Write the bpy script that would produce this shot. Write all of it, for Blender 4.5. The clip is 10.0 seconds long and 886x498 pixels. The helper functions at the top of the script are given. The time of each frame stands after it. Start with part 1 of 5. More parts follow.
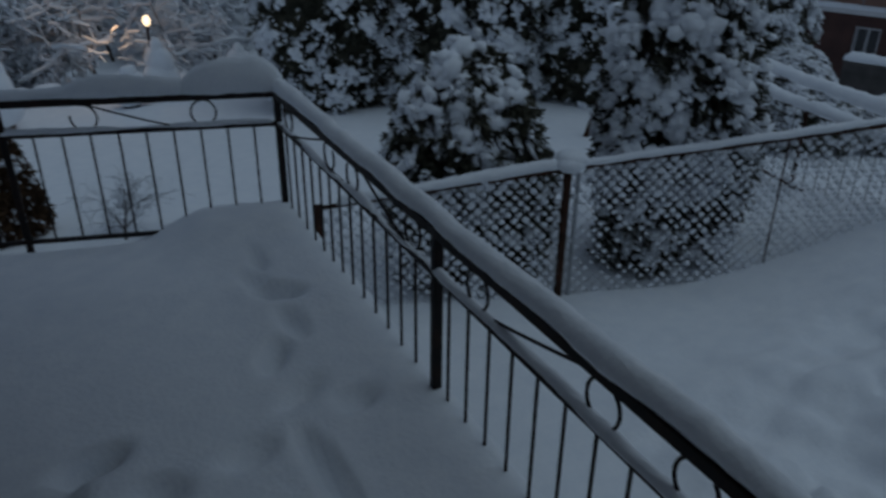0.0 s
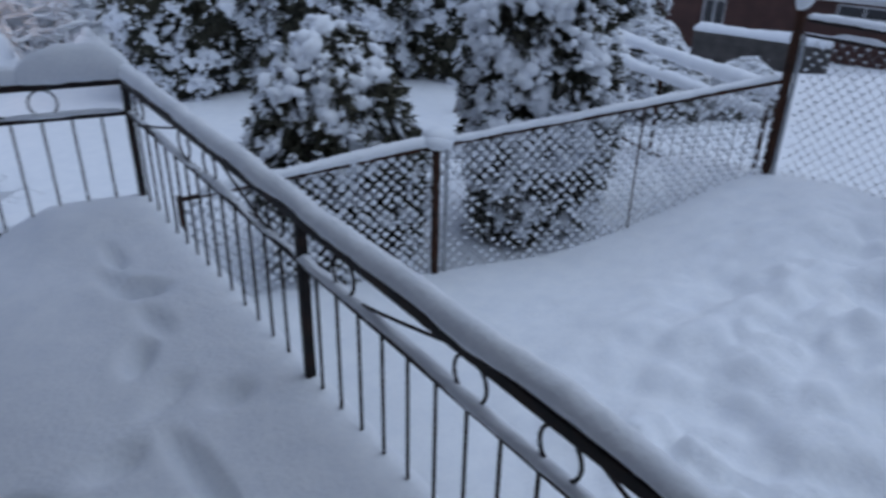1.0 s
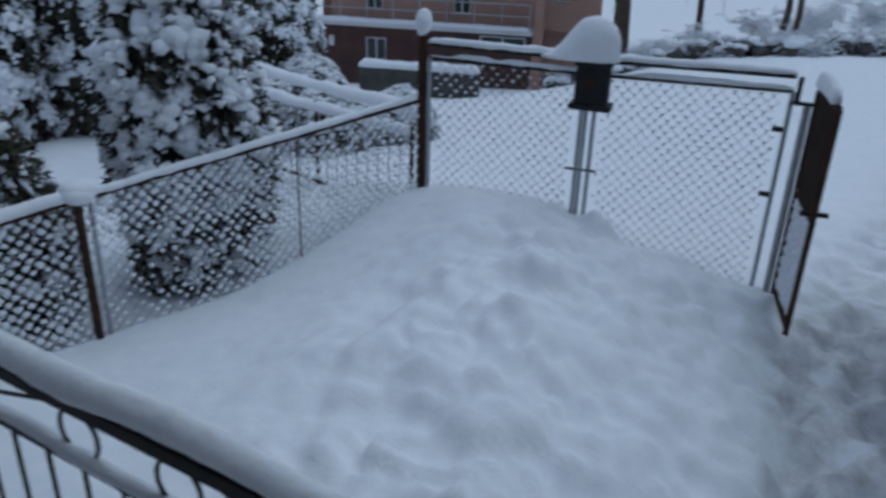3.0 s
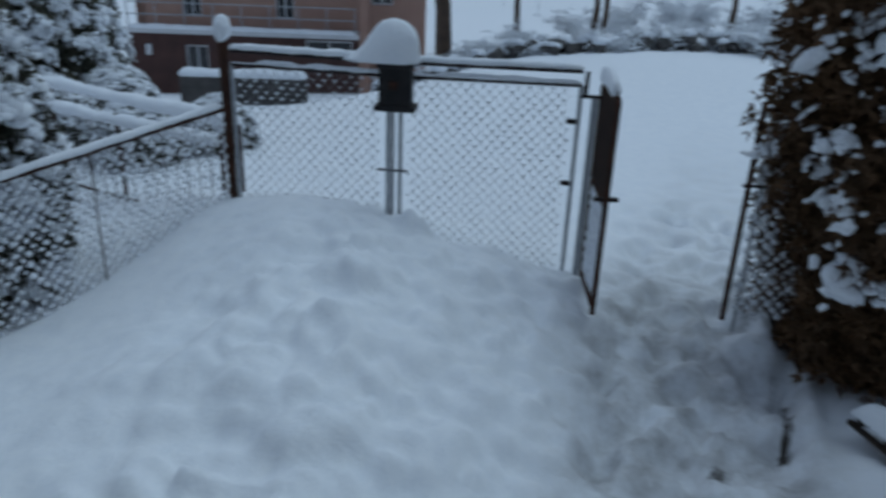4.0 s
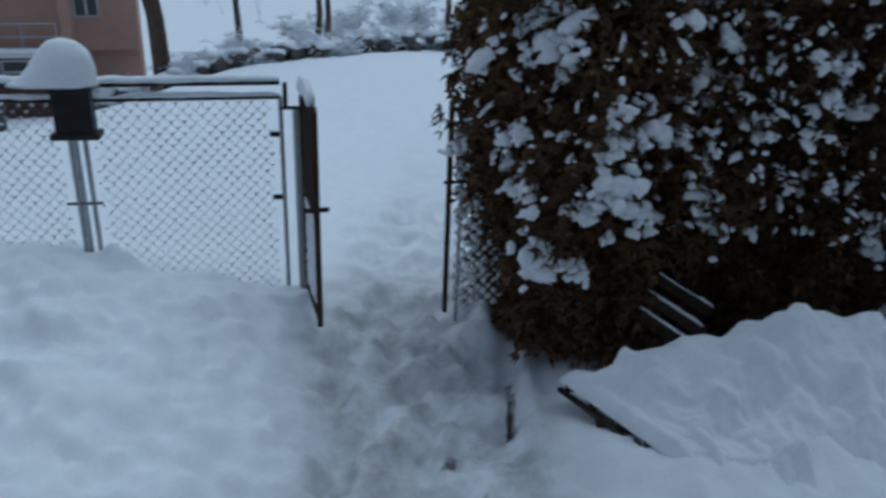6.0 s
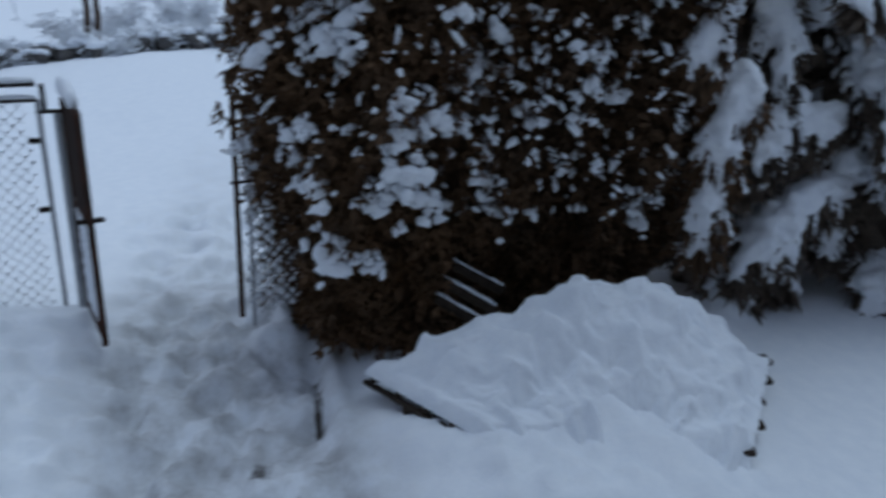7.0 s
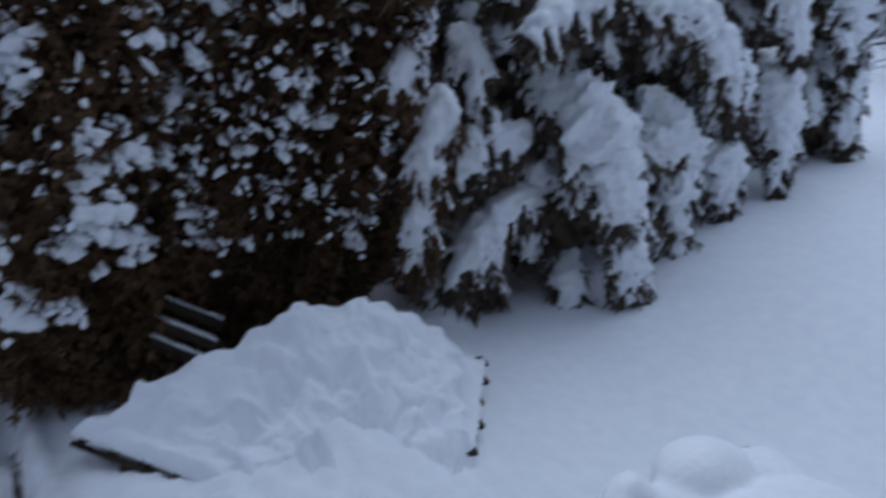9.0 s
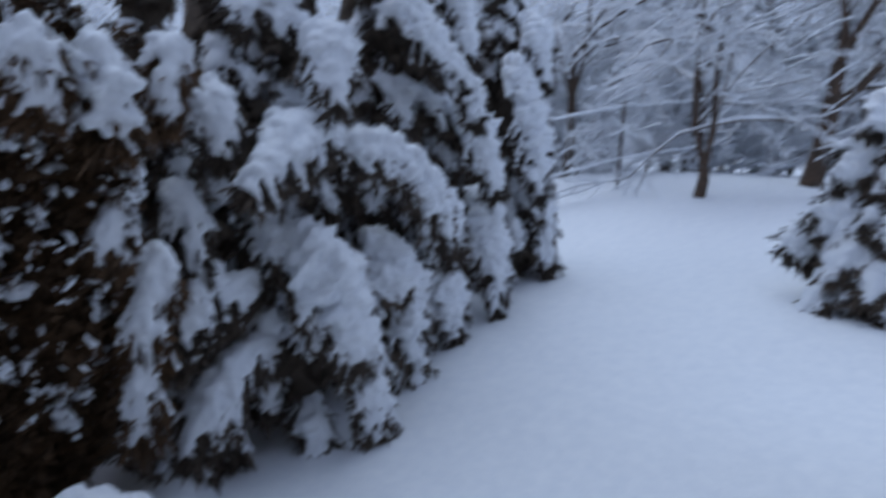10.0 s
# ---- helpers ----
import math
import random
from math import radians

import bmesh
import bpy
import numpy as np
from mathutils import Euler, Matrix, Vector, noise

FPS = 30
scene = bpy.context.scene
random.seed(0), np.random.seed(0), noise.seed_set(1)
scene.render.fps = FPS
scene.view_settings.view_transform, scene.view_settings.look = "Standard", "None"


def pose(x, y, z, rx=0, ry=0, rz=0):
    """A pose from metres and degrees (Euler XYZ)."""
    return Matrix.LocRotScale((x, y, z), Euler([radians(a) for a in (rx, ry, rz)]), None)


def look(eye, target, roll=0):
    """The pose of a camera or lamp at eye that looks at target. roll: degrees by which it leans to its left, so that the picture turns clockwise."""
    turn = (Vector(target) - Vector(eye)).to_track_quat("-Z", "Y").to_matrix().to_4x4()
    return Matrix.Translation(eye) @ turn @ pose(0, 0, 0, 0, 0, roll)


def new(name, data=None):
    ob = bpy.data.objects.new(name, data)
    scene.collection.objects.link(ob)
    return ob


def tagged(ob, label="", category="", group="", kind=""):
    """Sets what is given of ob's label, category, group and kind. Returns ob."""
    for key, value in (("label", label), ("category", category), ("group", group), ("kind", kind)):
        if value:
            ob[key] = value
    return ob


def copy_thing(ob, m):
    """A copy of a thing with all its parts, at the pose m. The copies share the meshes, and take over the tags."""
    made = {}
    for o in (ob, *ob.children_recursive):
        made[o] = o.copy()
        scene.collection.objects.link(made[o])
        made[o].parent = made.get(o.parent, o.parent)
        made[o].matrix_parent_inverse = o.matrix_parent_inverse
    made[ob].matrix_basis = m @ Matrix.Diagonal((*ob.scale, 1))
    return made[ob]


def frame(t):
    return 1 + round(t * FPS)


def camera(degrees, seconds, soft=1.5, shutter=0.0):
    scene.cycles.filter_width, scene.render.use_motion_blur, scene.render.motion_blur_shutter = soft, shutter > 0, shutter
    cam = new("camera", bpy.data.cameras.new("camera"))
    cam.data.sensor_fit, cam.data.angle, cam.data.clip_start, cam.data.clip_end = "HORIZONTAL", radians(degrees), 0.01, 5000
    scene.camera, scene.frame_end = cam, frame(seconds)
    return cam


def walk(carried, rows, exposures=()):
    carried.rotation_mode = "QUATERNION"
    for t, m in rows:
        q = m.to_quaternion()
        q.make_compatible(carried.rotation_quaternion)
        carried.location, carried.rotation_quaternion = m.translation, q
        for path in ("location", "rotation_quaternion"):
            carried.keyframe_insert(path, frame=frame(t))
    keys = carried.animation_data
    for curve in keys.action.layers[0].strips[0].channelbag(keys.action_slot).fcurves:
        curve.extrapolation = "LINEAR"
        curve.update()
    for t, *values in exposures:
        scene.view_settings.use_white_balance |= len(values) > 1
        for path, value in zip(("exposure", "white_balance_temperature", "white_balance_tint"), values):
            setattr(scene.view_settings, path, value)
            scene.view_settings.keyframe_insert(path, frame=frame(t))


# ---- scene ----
cam = camera(60.0, 10.0, soft=2.9, shutter=0.6)
PATH = [
    (0, (-0.283, -1.852, 1.53), (0.538, -0.26, 0.642), 0.7),
    (0.3, (-0.281, -1.856, 1.519), (0.604, -0.311, 0.608), 1.0),
    (1, (-0.223, -1.861, 1.527), (0.842, -0.447, 0.596), 1.4),
    (2, (-0.152, -1.878, 1.513), (1.237, -0.749, 0.622), 2.2),
    (3.5, (-0.029, -2.156, 1.461), (1.642, -1.388, 0.674), 1.8),
    (4, (0.006, -2.226, 1.475), (1.758, -1.673, 0.684), 2.3),
    (4.5, (0.016, -2.267, 1.495), (1.828, -1.945, 0.71), 2.4),
    (5, (0.05, -2.341, 1.502), (1.873, -2.193, 0.693), 2.4),
    (6.3, (0.14, -2.476, 1.51), (1.985, -2.631, 0.753), 2.3),
    (6.5, (0.132, -2.48, 1.511), (1.958, -2.746, 0.739), 3.0),
    (7, (0.13, -2.528, 1.494), (1.905, -3.069, 0.748), 3.3),
    (7.5, (0.087, -2.595, 1.513), (1.793, -3.328, 0.77), 3.4),
    (8, (0.079, -2.624, 1.529), (1.715, -3.501, 0.782), 3.4),
    (8.5, (0.098, -2.631, 1.541), (1.684, -3.608, 0.813), 4.6),
    (9, (0.121, -2.622, 1.559), (1.616, -3.774, 0.897), 5.9),
    (9.5, (0.14, -2.647, 1.568), (1.46, -4.075, 1.099), 4.9),
    (10, (0.076, -2.675, 1.576), (1.183, -4.322, 1.324), 3.6),
]
walk(cam, [(t, look(eye, target, roll)) for t, eye, target, roll in PATH],
     [(0, -1.55, 6500, 4), (0.1, -1.05, 6500, 9), (0.2, -0.6, 6500, 14), (0.4, -0.25, 6500, 14), (0.7, -0.05, 6500, 14), (1.2, 0.0, 6500, 14), (2.2, -0.08, 6500, 13),
      (3.5, -0.28, 6500, 4), (5, -0.28, 6500, 2), (6.5, -0.03, 6500, 5), (8, 0.10, 6500, 13), (9, 0.2, 6500, 13), (10, 0.22, 6500, 14)])

# ---- light: an overcast winter dusk ----
world = bpy.data.worlds.new("dusk_sky")
scene.world = world
world.use_nodes = True
wn, wl = world.node_tree.nodes, world.node_tree.links
sky = wn.new("ShaderNodeTexSky")
sky.sky_type, sky.sun_disc = "NISHITA", False
sky.sun_elevation, sky.sun_rotation, sky.dust_density, sky.ozone_density = radians(25), radians(60), 2.0, 2.0
cloud = wn.new("ShaderNodeMix")
cloud.data_type = "RGBA"
cloud.inputs[0].default_value = 0.85
wl.new(sky.outputs[0], cloud.inputs[6])
cloud.inputs[7].default_value = (3.2, 4.12, 5.95, 1)
wl.new(cloud.outputs[2], wn["Background"].inputs[0])
wn["Background"].inputs[1].default_value = 0.092
sun = new("sun", bpy.data.lights.new("sun", "SUN"))
sun.data.energy, sun.data.angle, sun.data.color = 0.95, radians(55), (0.72, 0.87, 1.0)
sun.matrix_world = look((2.5, -2.0, 8), (0, 0, 0))

# ---- materials ----


def mat(name, base, base2=None, rough=0.7, metal=0.0, scale=12.0, fine=90.0, bump=0.3, depth=0.01, rand=0.0, spec=0.5, low=0.35, high=0.65):
    """Two colours mixed by a coarse and a fine noise, with relief from both; rand: how much pieces differ."""
    m = bpy.data.materials.new(name)
    m.use_nodes = True
    n, l = m.node_tree.nodes, m.node_tree.links
    b = n["Principled BSDF"]
    b.inputs["Roughness"].default_value, b.inputs["Metallic"].default_value = rough, metal
    b.inputs["Specular IOR Level"].default_value = spec
    co = n.new("ShaderNodeTexCoord")
    n1, n2 = n.new("ShaderNodeTexNoise"), n.new("ShaderNodeTexNoise")
    n1.inputs["Scale"].default_value, n2.inputs["Scale"].default_value = scale, fine
    n1.inputs["Detail"].default_value = n2.inputs["Detail"].default_value = 4
    l.new(co.outputs["Object"], n1.inputs["Vector"])
    l.new(co.outputs["Object"], n2.inputs["Vector"])
    mixn = n.new("ShaderNodeMix")
    mixn.inputs[0].default_value = 0.4
    l.new(n1.outputs["Fac"], mixn.inputs[2])
    l.new(n2.outputs["Fac"], mixn.inputs[3])
    ramp = n.new("ShaderNodeMapRange")
    ramp.inputs[1].default_value, ramp.inputs[2].default_value = low, high
    l.new(mixn.outputs[0], ramp.inputs[0])
    mc = n.new("ShaderNodeMix")
    mc.data_type = "RGBA"
    l.new(ramp.outputs[0], mc.inputs[0])
    mc.inputs[6].default_value, mc.inputs[7].default_value = (*base, 1), (*(base2 or base), 1)
    out = mc.outputs[2]
    if rand:
        inf, geo = n.new("ShaderNodeObjectInfo"), n.new("ShaderNodeNewGeometry")
        add = n.new("ShaderNodeMath")
        add.operation = "ADD"
        l.new(inf.outputs["Random"], add.inputs[0])
        l.new(geo.outputs["Random Per Island"], add.inputs[1])
        mr = n.new("ShaderNodeMapRange")
        mr.inputs[2].default_value = 2.0
        mr.inputs[3].default_value, mr.inputs[4].default_value = 1 - rand, 1 + rand
        l.new(add.outputs[0], mr.inputs[0])
        hs = n.new("ShaderNodeHueSaturation")
        l.new(mr.outputs[0], hs.inputs["Value"])
        l.new(out, hs.inputs["Color"])
        out = hs.outputs[0]
    l.new(out, b.inputs["Base Color"])
    bp = n.new("ShaderNodeBump")
    bp.inputs["Strength"].default_value, bp.inputs["Distance"].default_value = bump, depth
    l.new(mixn.outputs[0], bp.inputs["Height"])
    l.new(bp.outputs[0], b.inputs["Normal"])
    return m


SNOW = mat("fresh_snow", (0.80, 0.83, 0.88), (0.88, 0.90, 0.93), rough=0.75, scale=9, fine=55, bump=0.5, depth=0.016, spec=0.25)
IRON = mat("dark_painted_iron", (0.012, 0.010, 0.010), (0.045, 0.022, 0.014), rough=0.6, metal=0.0, spec=0.2, scale=14, fine=120, bump=0.3, depth=0.002, low=0.45, high=0.75)
RUST = mat("rusty_steel", (0.020, 0.014, 0.012), (0.085, 0.035, 0.020), rough=0.85, spec=0.2, scale=10, fine=70, bump=0.4, depth=0.003)
ZINC = mat("dull_zinc", (0.30, 0.32, 0.34), (0.42, 0.43, 0.45), rough=0.5, metal=0.5, scale=20, fine=150, bump=0.1, depth=0.001)
WIRE = mat("weathered_wire", (0.18, 0.18, 0.19), (0.32, 0.32, 0.33), rough=0.6, metal=0.4, scale=20, fine=150, bump=0.1, depth=0.001)
THUJA = mat("thuja_scales", (0.055, 0.034, 0.020), (0.170, 0.095, 0.050), rough=0.75, scale=5, fine=60, bump=0.2, depth=0.004, rand=0.5, spec=0.2)
THUJA_GREEN = mat("green_thuja_scales", (0.045, 0.048, 0.036), (0.130, 0.120, 0.085), rough=0.75, scale=5, fine=60, bump=0.2, depth=0.004, rand=0.5, spec=0.2)
SPRUCE = mat("spruce_needles", (0.045, 0.036, 0.030), (0.125, 0.095, 0.072), rough=0.8, scale=5, fine=60, bump=0.2, depth=0.004, rand=0.5, spec=0.2)
BARK = mat("bark", (0.035, 0.024, 0.018), (0.12, 0.075, 0.05), rough=0.9, scale=9, fine=60, bump=0.8, depth=0.01)
TWIG = mat("winter_twigs", (0.05, 0.042, 0.040), (0.12, 0.10, 0.095), rough=0.9, scale=6, fine=60, bump=0.3, depth=0.004, rand=0.3)
WOOD = mat("weathered_boards", (0.022, 0.016, 0.012), (0.070, 0.052, 0.040), rough=0.9, spec=0.15, scale=7, fine=60, bump=0.5, depth=0.004, rand=0.25)
PANEL = mat("dark_brown_panel", (0.016, 0.010, 0.008), (0.038, 0.020, 0.014), rough=0.9, spec=0.1, scale=9, fine=70, bump=0.3, depth=0.003)
BOX = mat("black_sheet_metal", (0.008, 0.008, 0.009), (0.025, 0.022, 0.022), rough=0.55, spec=0.25, scale=12, fine=90, bump=0.2, depth=0.002)
BRICK = mat("dark_brick", (0.055, 0.028, 0.024), (0.10, 0.048, 0.040), rough=0.9, scale=2, fine=25, bump=0.5, depth=0.01)
PLASTER = mat("salmon_plaster", (0.36, 0.21, 0.165), (0.44, 0.27, 0.21), rough=0.9, scale=1.5, fine=30, bump=0.3, depth=0.006)
WHITE = mat("pale_paint", (0.55, 0.55, 0.56), (0.68, 0.68, 0.69), rough=0.6, scale=4, fine=50, bump=0.2, depth=0.003)
STONE = mat("dark_stone", (0.05, 0.045, 0.042), (0.11, 0.10, 0.095), rough=0.9, scale=4, fine=40, bump=0.6, depth=0.02)
CONCRETE = mat("old_concrete", (0.22, 0.21, 0.20), (0.33, 0.32, 0.30), rough=0.9, scale=3, fine=50, bump=0.4, depth=0.006)
RENDER = mat("grey_house_render", (0.20, 0.18, 0.17), (0.28, 0.26, 0.25), rough=0.9, scale=2, fine=60, bump=0.4, depth=0.004)
GLASS = mat("window_glass", (0.02, 0.022, 0.025), (0.03, 0.03, 0.035), rough=0.08, scale=2, fine=10, bump=0.02, depth=0.001)


def ground_snow():
    """Snow of the yard: clean on the whole, dirty and wet along the cleared path, with spots of bare soil."""
    m = SNOW.copy()
    m.name = "yard_snow"
    n, l = m.node_tree.nodes, m.node_tree.links
    b = n["Principled BSDF"]
    clean = b.inputs["Base Color"].links[0].from_socket
    co = n.new("ShaderNodeTexCoord")
    att = n.new("ShaderNodeAttribute")
    att.attribute_name = "trodden"
    nz = n.new("ShaderNodeTexNoise")
    nz.inputs["Scale"].default_value, nz.inputs["Detail"].default_value, nz.inputs["Roughness"].default_value = 4.5, 7, 0.65
    l.new(co.outputs["Object"], nz.inputs["Vector"])
    wet = n.new("ShaderNodeMapRange")
    wet.inputs[1].default_value, wet.inputs[2].default_value, wet.inputs[3].default_value, wet.inputs[4].default_value = 0.36, 0.66, 0.10, 1.0
    l.new(nz.outputs["Fac"], wet.inputs[0])
    mul = n.new("ShaderNodeMath")
    mul.operation = "MULTIPLY"
    l.new(wet.outputs[0], mul.inputs[0])
    l.new(att.outputs["Fac"], mul.inputs[1])
    mx = n.new("ShaderNodeMix")
    mx.data_type = "RGBA"
    l.new(mul.outputs[0], mx.inputs[0])
    l.new(clean, mx.inputs[6])
    mx.inputs[7].default_value = (0.40, 0.40, 0.41, 1)
    soil = n.new("ShaderNodeAttribute")
    soil.attribute_name = "soil"
    ad = n.new("ShaderNodeMath")
    ad.operation = "MULTIPLY_ADD"
    l.new(nz.outputs["Fac"], ad.inputs[0])
    ad.inputs[1].default_value = 1.6
    sub = n.new("ShaderNodeMath")
    sub.operation = "SUBTRACT"
    l.new(soil.outputs["Fac"], sub.inputs[0])
    sub.inputs[1].default_value = 1.25
    l.new(sub.outputs[0], ad.inputs[2])
    sm = n.new("ShaderNodeMapRange")
    sm.inputs[1].default_value, sm.inputs[2].default_value = 0.2, 0.55
    l.new(ad.outputs[0], sm.inputs[0])
    mx2 = n.new("ShaderNodeMix")
    mx2.data_type = "RGBA"
    l.new(sm.outputs[0], mx2.inputs[0])
    l.new(mx.outputs[2], mx2.inputs[6])
    mx2.inputs[7].default_value = (0.055, 0.045, 0.038, 1)
    l.new(mx2.outputs[2], b.inputs["Base Color"])
    return m


YARD = ground_snow()

# ---- building helpers ----


def mesh(name, verts, faces, material, smooth=False):
    me = bpy.data.meshes.new(name)
    me.from_pydata([tuple(v) for v in verts], [], [tuple(f) for f in faces])
    me.materials.append(material)
    if smooth:
        me.polygons.foreach_set("use_smooth", [True] * len(me.polygons))
    me.update()
    return me


def put(name, me, parent=None, label=""):
    ob = new(name, me)
    ob.parent = parent
    return tagged(ob, label)


def part(name, bm, material, parent=None, label="", smooth=False):
    me = bpy.data.meshes.new(name)
    bmesh.ops.recalc_face_normals(bm, faces=bm.faces)
    bm.to_mesh(me)
    bm.free()
    me.materials.append(material)
    if smooth:
        me.polygons.foreach_set("use_smooth", [True] * len(me.polygons))
    return put(name, me, parent, label)


def thing(name, label, category, at=(0, 0, 0), group="", kind=""):
    ob = new(name)
    ob.location = at
    ob.empty_display_size = 0.1
    return tagged(ob, label, category, group, kind)


def block(bm, size, m, bevel=0.004):
    """A bevelled box of that size at the pose m."""
    made = bmesh.ops.create_cube(bm, size=1, matrix=m @ Matrix.Diagonal((*size, 1)))
    if bevel:
        edges = list({e for v in made["verts"] for e in v.link_edges})
        bmesh.ops.bevel(bm, geom=edges, offset=bevel, segments=2, affect="EDGES", profile=0.5)
    return bm


def frame_of(a, b, up=Vector((0, 0, 1))):
    """The pose midway from a to b, with x along it and z as near up as can be."""
    a, b = Vector(a), Vector(b)
    x = (b - a).normalized()
    side = up.cross(x)
    y = (side if side.length > 1e-4 else Vector((0, 1, 0))).normalized()
    m = Matrix((x, y, x.cross(y))).transposed().to_4x4()
    m.translation = (a + b) / 2
    return m


def bar(bm, a, b, wide, high, bevel=0.003):
    return block(bm, ((Vector(b) - Vector(a)).length, wide, high), frame_of(a, b), bevel)


def tube(bm, pts, radius, sides=8, cap=True):
    """A tube along points; radius: one number, or one for each point."""
    pts = [Vector(p) for p in pts]
    rad = radius if isinstance(radius, (list, tuple)) else [radius] * len(pts)
    rings = []
    ref = Vector((0.31, 0.17, 0.93))
    for i, p in enumerate(pts):
        d = (pts[min(i + 1, len(pts) - 1)] - pts[max(i - 1, 0)]).normalized()
        u = d.cross(ref)
        u = (u if u.length > 0.05 else d.cross(Vector((1, 0, 0)))).normalized()
        w = d.cross(u)
        rings.append([bm.verts.new(p + rad[i] * (math.cos(a) * u + math.sin(a) * w)) for a in [2 * math.pi * k / sides for k in range(sides)]])
    for r0, r1 in zip(rings, rings[1:]):
        for k in range(sides):
            bm.faces.new((r0[k], r0[(k + 1) % sides], r1[(k + 1) % sides], r1[k]))
    if cap:
        bm.faces.new(rings[0][::-1])
        bm.faces.new(rings[-1])
    return bm


def snow_ridge(bm, a, b, wide, high, seed=0, step=0.03, shift=0.0, gaps=0.0, ends=0.06):
    """Snow lying along a bar from a to b (its upper edge): a rounded, uneven ridge that bulges over both sides."""
    a, b = Vector(a), Vector(b)
    d = b - a
    n = max(3, int(d.length / step))
    side = Vector((0, 0, 1)).cross(d).normalized()
    rings = []
    for i in range(n + 1):
        s = i / n * d.length
        q = Vector((s * 2.2, seed * 7.3, 0.5))
        k = 1 + 0.28 * noise.noise(q) + 0.16 * noise.noise(q * 4.1) + 0.06 * noise.noise(q * 13)
        e = min(1.0, (s + 0.012) / ends, (d.length - s + 0.012) / ends)
        k *= math.sqrt(max(0.02, 1 - (1 - e) ** 2))
        if gaps:
            k *= min(1.0, max(0.12, 1.0 + (noise.noise(q * 1.7 + Vector((9, 3, 1))) - gaps) * 5))
        w, h = wide * (0.55 + 0.45 * k), high * k
        c = a + d * (i / n) + side * (shift + 0.012 * noise.noise(q * 2 + Vector((4, 4, 4))))
        prof = [(-0.44, -0.04), (-0.56, 0.22), (-0.52, 0.52), (-0.36, 0.82), (-0.12, 0.98), (0.14, 0.99), (0.37, 0.80), (0.52, 0.50), (0.55, 0.20), (0.44, -0.04)]
        rings.append([bm.verts.new(c + side * (x * w) + Vector((0, 0, z * h + 0.006 * noise.noise(Vector((s * 20, x * 9, z * 9 + seed))))) ) for x, z in prof])
    for r0, r1 in zip(rings, rings[1:]):
        for k in range(len(r0)):
            j = (k + 1) % len(r0)
            bm.faces.new((r0[k], r0[j], r1[j], r1[k]))
    bm.faces.new(rings[0])
    bm.faces.new(rings[-1][::-1])
    return bm


def ico(sub):
    bm = bmesh.new()
    bmesh.ops.create_icosphere(bm, subdivisions=sub, radius=1)
    v = np.array([p.co[:] for p in bm.verts])
    f = np.array([[q.index for q in p.verts] for p in bm.faces])
    bm.free()
    return v, f


ICO = {1: ico(1), 2: ico(2), 3: ico(3)}


def unit(v):
    return v / np.maximum(1e-9, np.linalg.norm(v, axis=-1, keepdims=True))


def lumps(centres, along, sizes, rng, sub=2, rough=0.25):
    """Many uneven rounded lumps: centres, long axes and half sizes (n x 3: along, across, thick)."""
    v, f = ICO[sub]
    n = len(centres)
    along = unit(np.asarray(along, float))
    up = np.tile([0.0, 0.0, 1.0], (n, 1))
    across = unit(np.cross(up, along) + 1e-5)
    thick = np.cross(along, across)
    waves = unit(rng.normal(size=(n, 3, 3))) * rng.uniform(1.5, 4.5, (n, 3, 1))
    phase = rng.uniform(0, 6.3, (n, 3))
    wob = 1 + rough * np.mean(np.sin(np.einsum("vk,nwk->nvw", v, waves) + phase[:, None, :]), axis=2)
    p = v[None] * wob[:, :, None] * np.asarray(sizes)[:, None, :]
    out = np.asarray(centres)[:, None, :] + p[..., 0:1] * along[:, None] + p[..., 1:2] * across[:, None] + p[..., 2:3] * thick[:, None]
    faces = f[None] + (np.arange(n) * len(v))[:, None, None]
    return out.reshape(-1, 3), faces.reshape(-1, 3)


def sprays(base, way, length, width, rng, leaflets=3, spread=0.6):
    """Flat pointed leaflets in little fans, at base points, along ways."""
    n = len(base)
    base, way, length = np.repeat(base, leaflets, 0), np.repeat(way, leaflets, 0), np.repeat(length, leaflets)
    d = unit(unit(way) + spread * rng.normal(size=way.shape))
    w = unit(np.cross(d, rng.normal(size=d.shape)))
    lg = (length * rng.uniform(0.6, 1.3, len(length)))[:, None]
    wd = lg * width
    bend = np.array([0, 0, -1.0]) * lg * rng.uniform(0.0, 0.3, (len(lg), 1))
    v = np.stack([base, base + d * lg * 0.45 + w * wd, base + d * lg + bend, base + d * lg * 0.5 - w * wd], 1)
    return v.reshape(-1, 3), np.arange(4 * len(base)).reshape(-1, 4)


def joined(pieces):
    vs, fs, k = [], [], 0
    for v, f in pieces:
        vs.append(np.asarray(v))
        fs += [tuple(int(i) + k for i in q) for q in f]
        k += len(v)
    return np.concatenate(vs), fs


def melt(ob, voxel, smooth=2):
    """Lets the lumps of a snow mesh run together into one soft mass."""
    mod = ob.modifiers.new("melt", "REMESH")
    mod.mode, mod.voxel_size, mod.use_smooth_shade = "VOXEL", voxel, True
    if smooth:
        soft = ob.modifiers.new("soften", "SMOOTH")
        soft.factor, soft.iterations = 0.5, smooth
    done = bpy.data.meshes.new_from_object(ob.evaluated_get(bpy.context.evaluated_depsgraph_get()))
    done.name = ob.data.name
    ob.modifiers.clear()
    ob.data = done
    return ob


# ---- the lie of the land ----


def bump(x, y, cx, cy, rx, ry, turn=0.0):
    c, s = math.cos(turn), math.sin(turn)
    u, v = ((x - cx) * c + (y - cy) * s) / rx, (-(x - cx) * s + (y - cy) * c) / ry
    return math.exp(-(u * u + v * v))


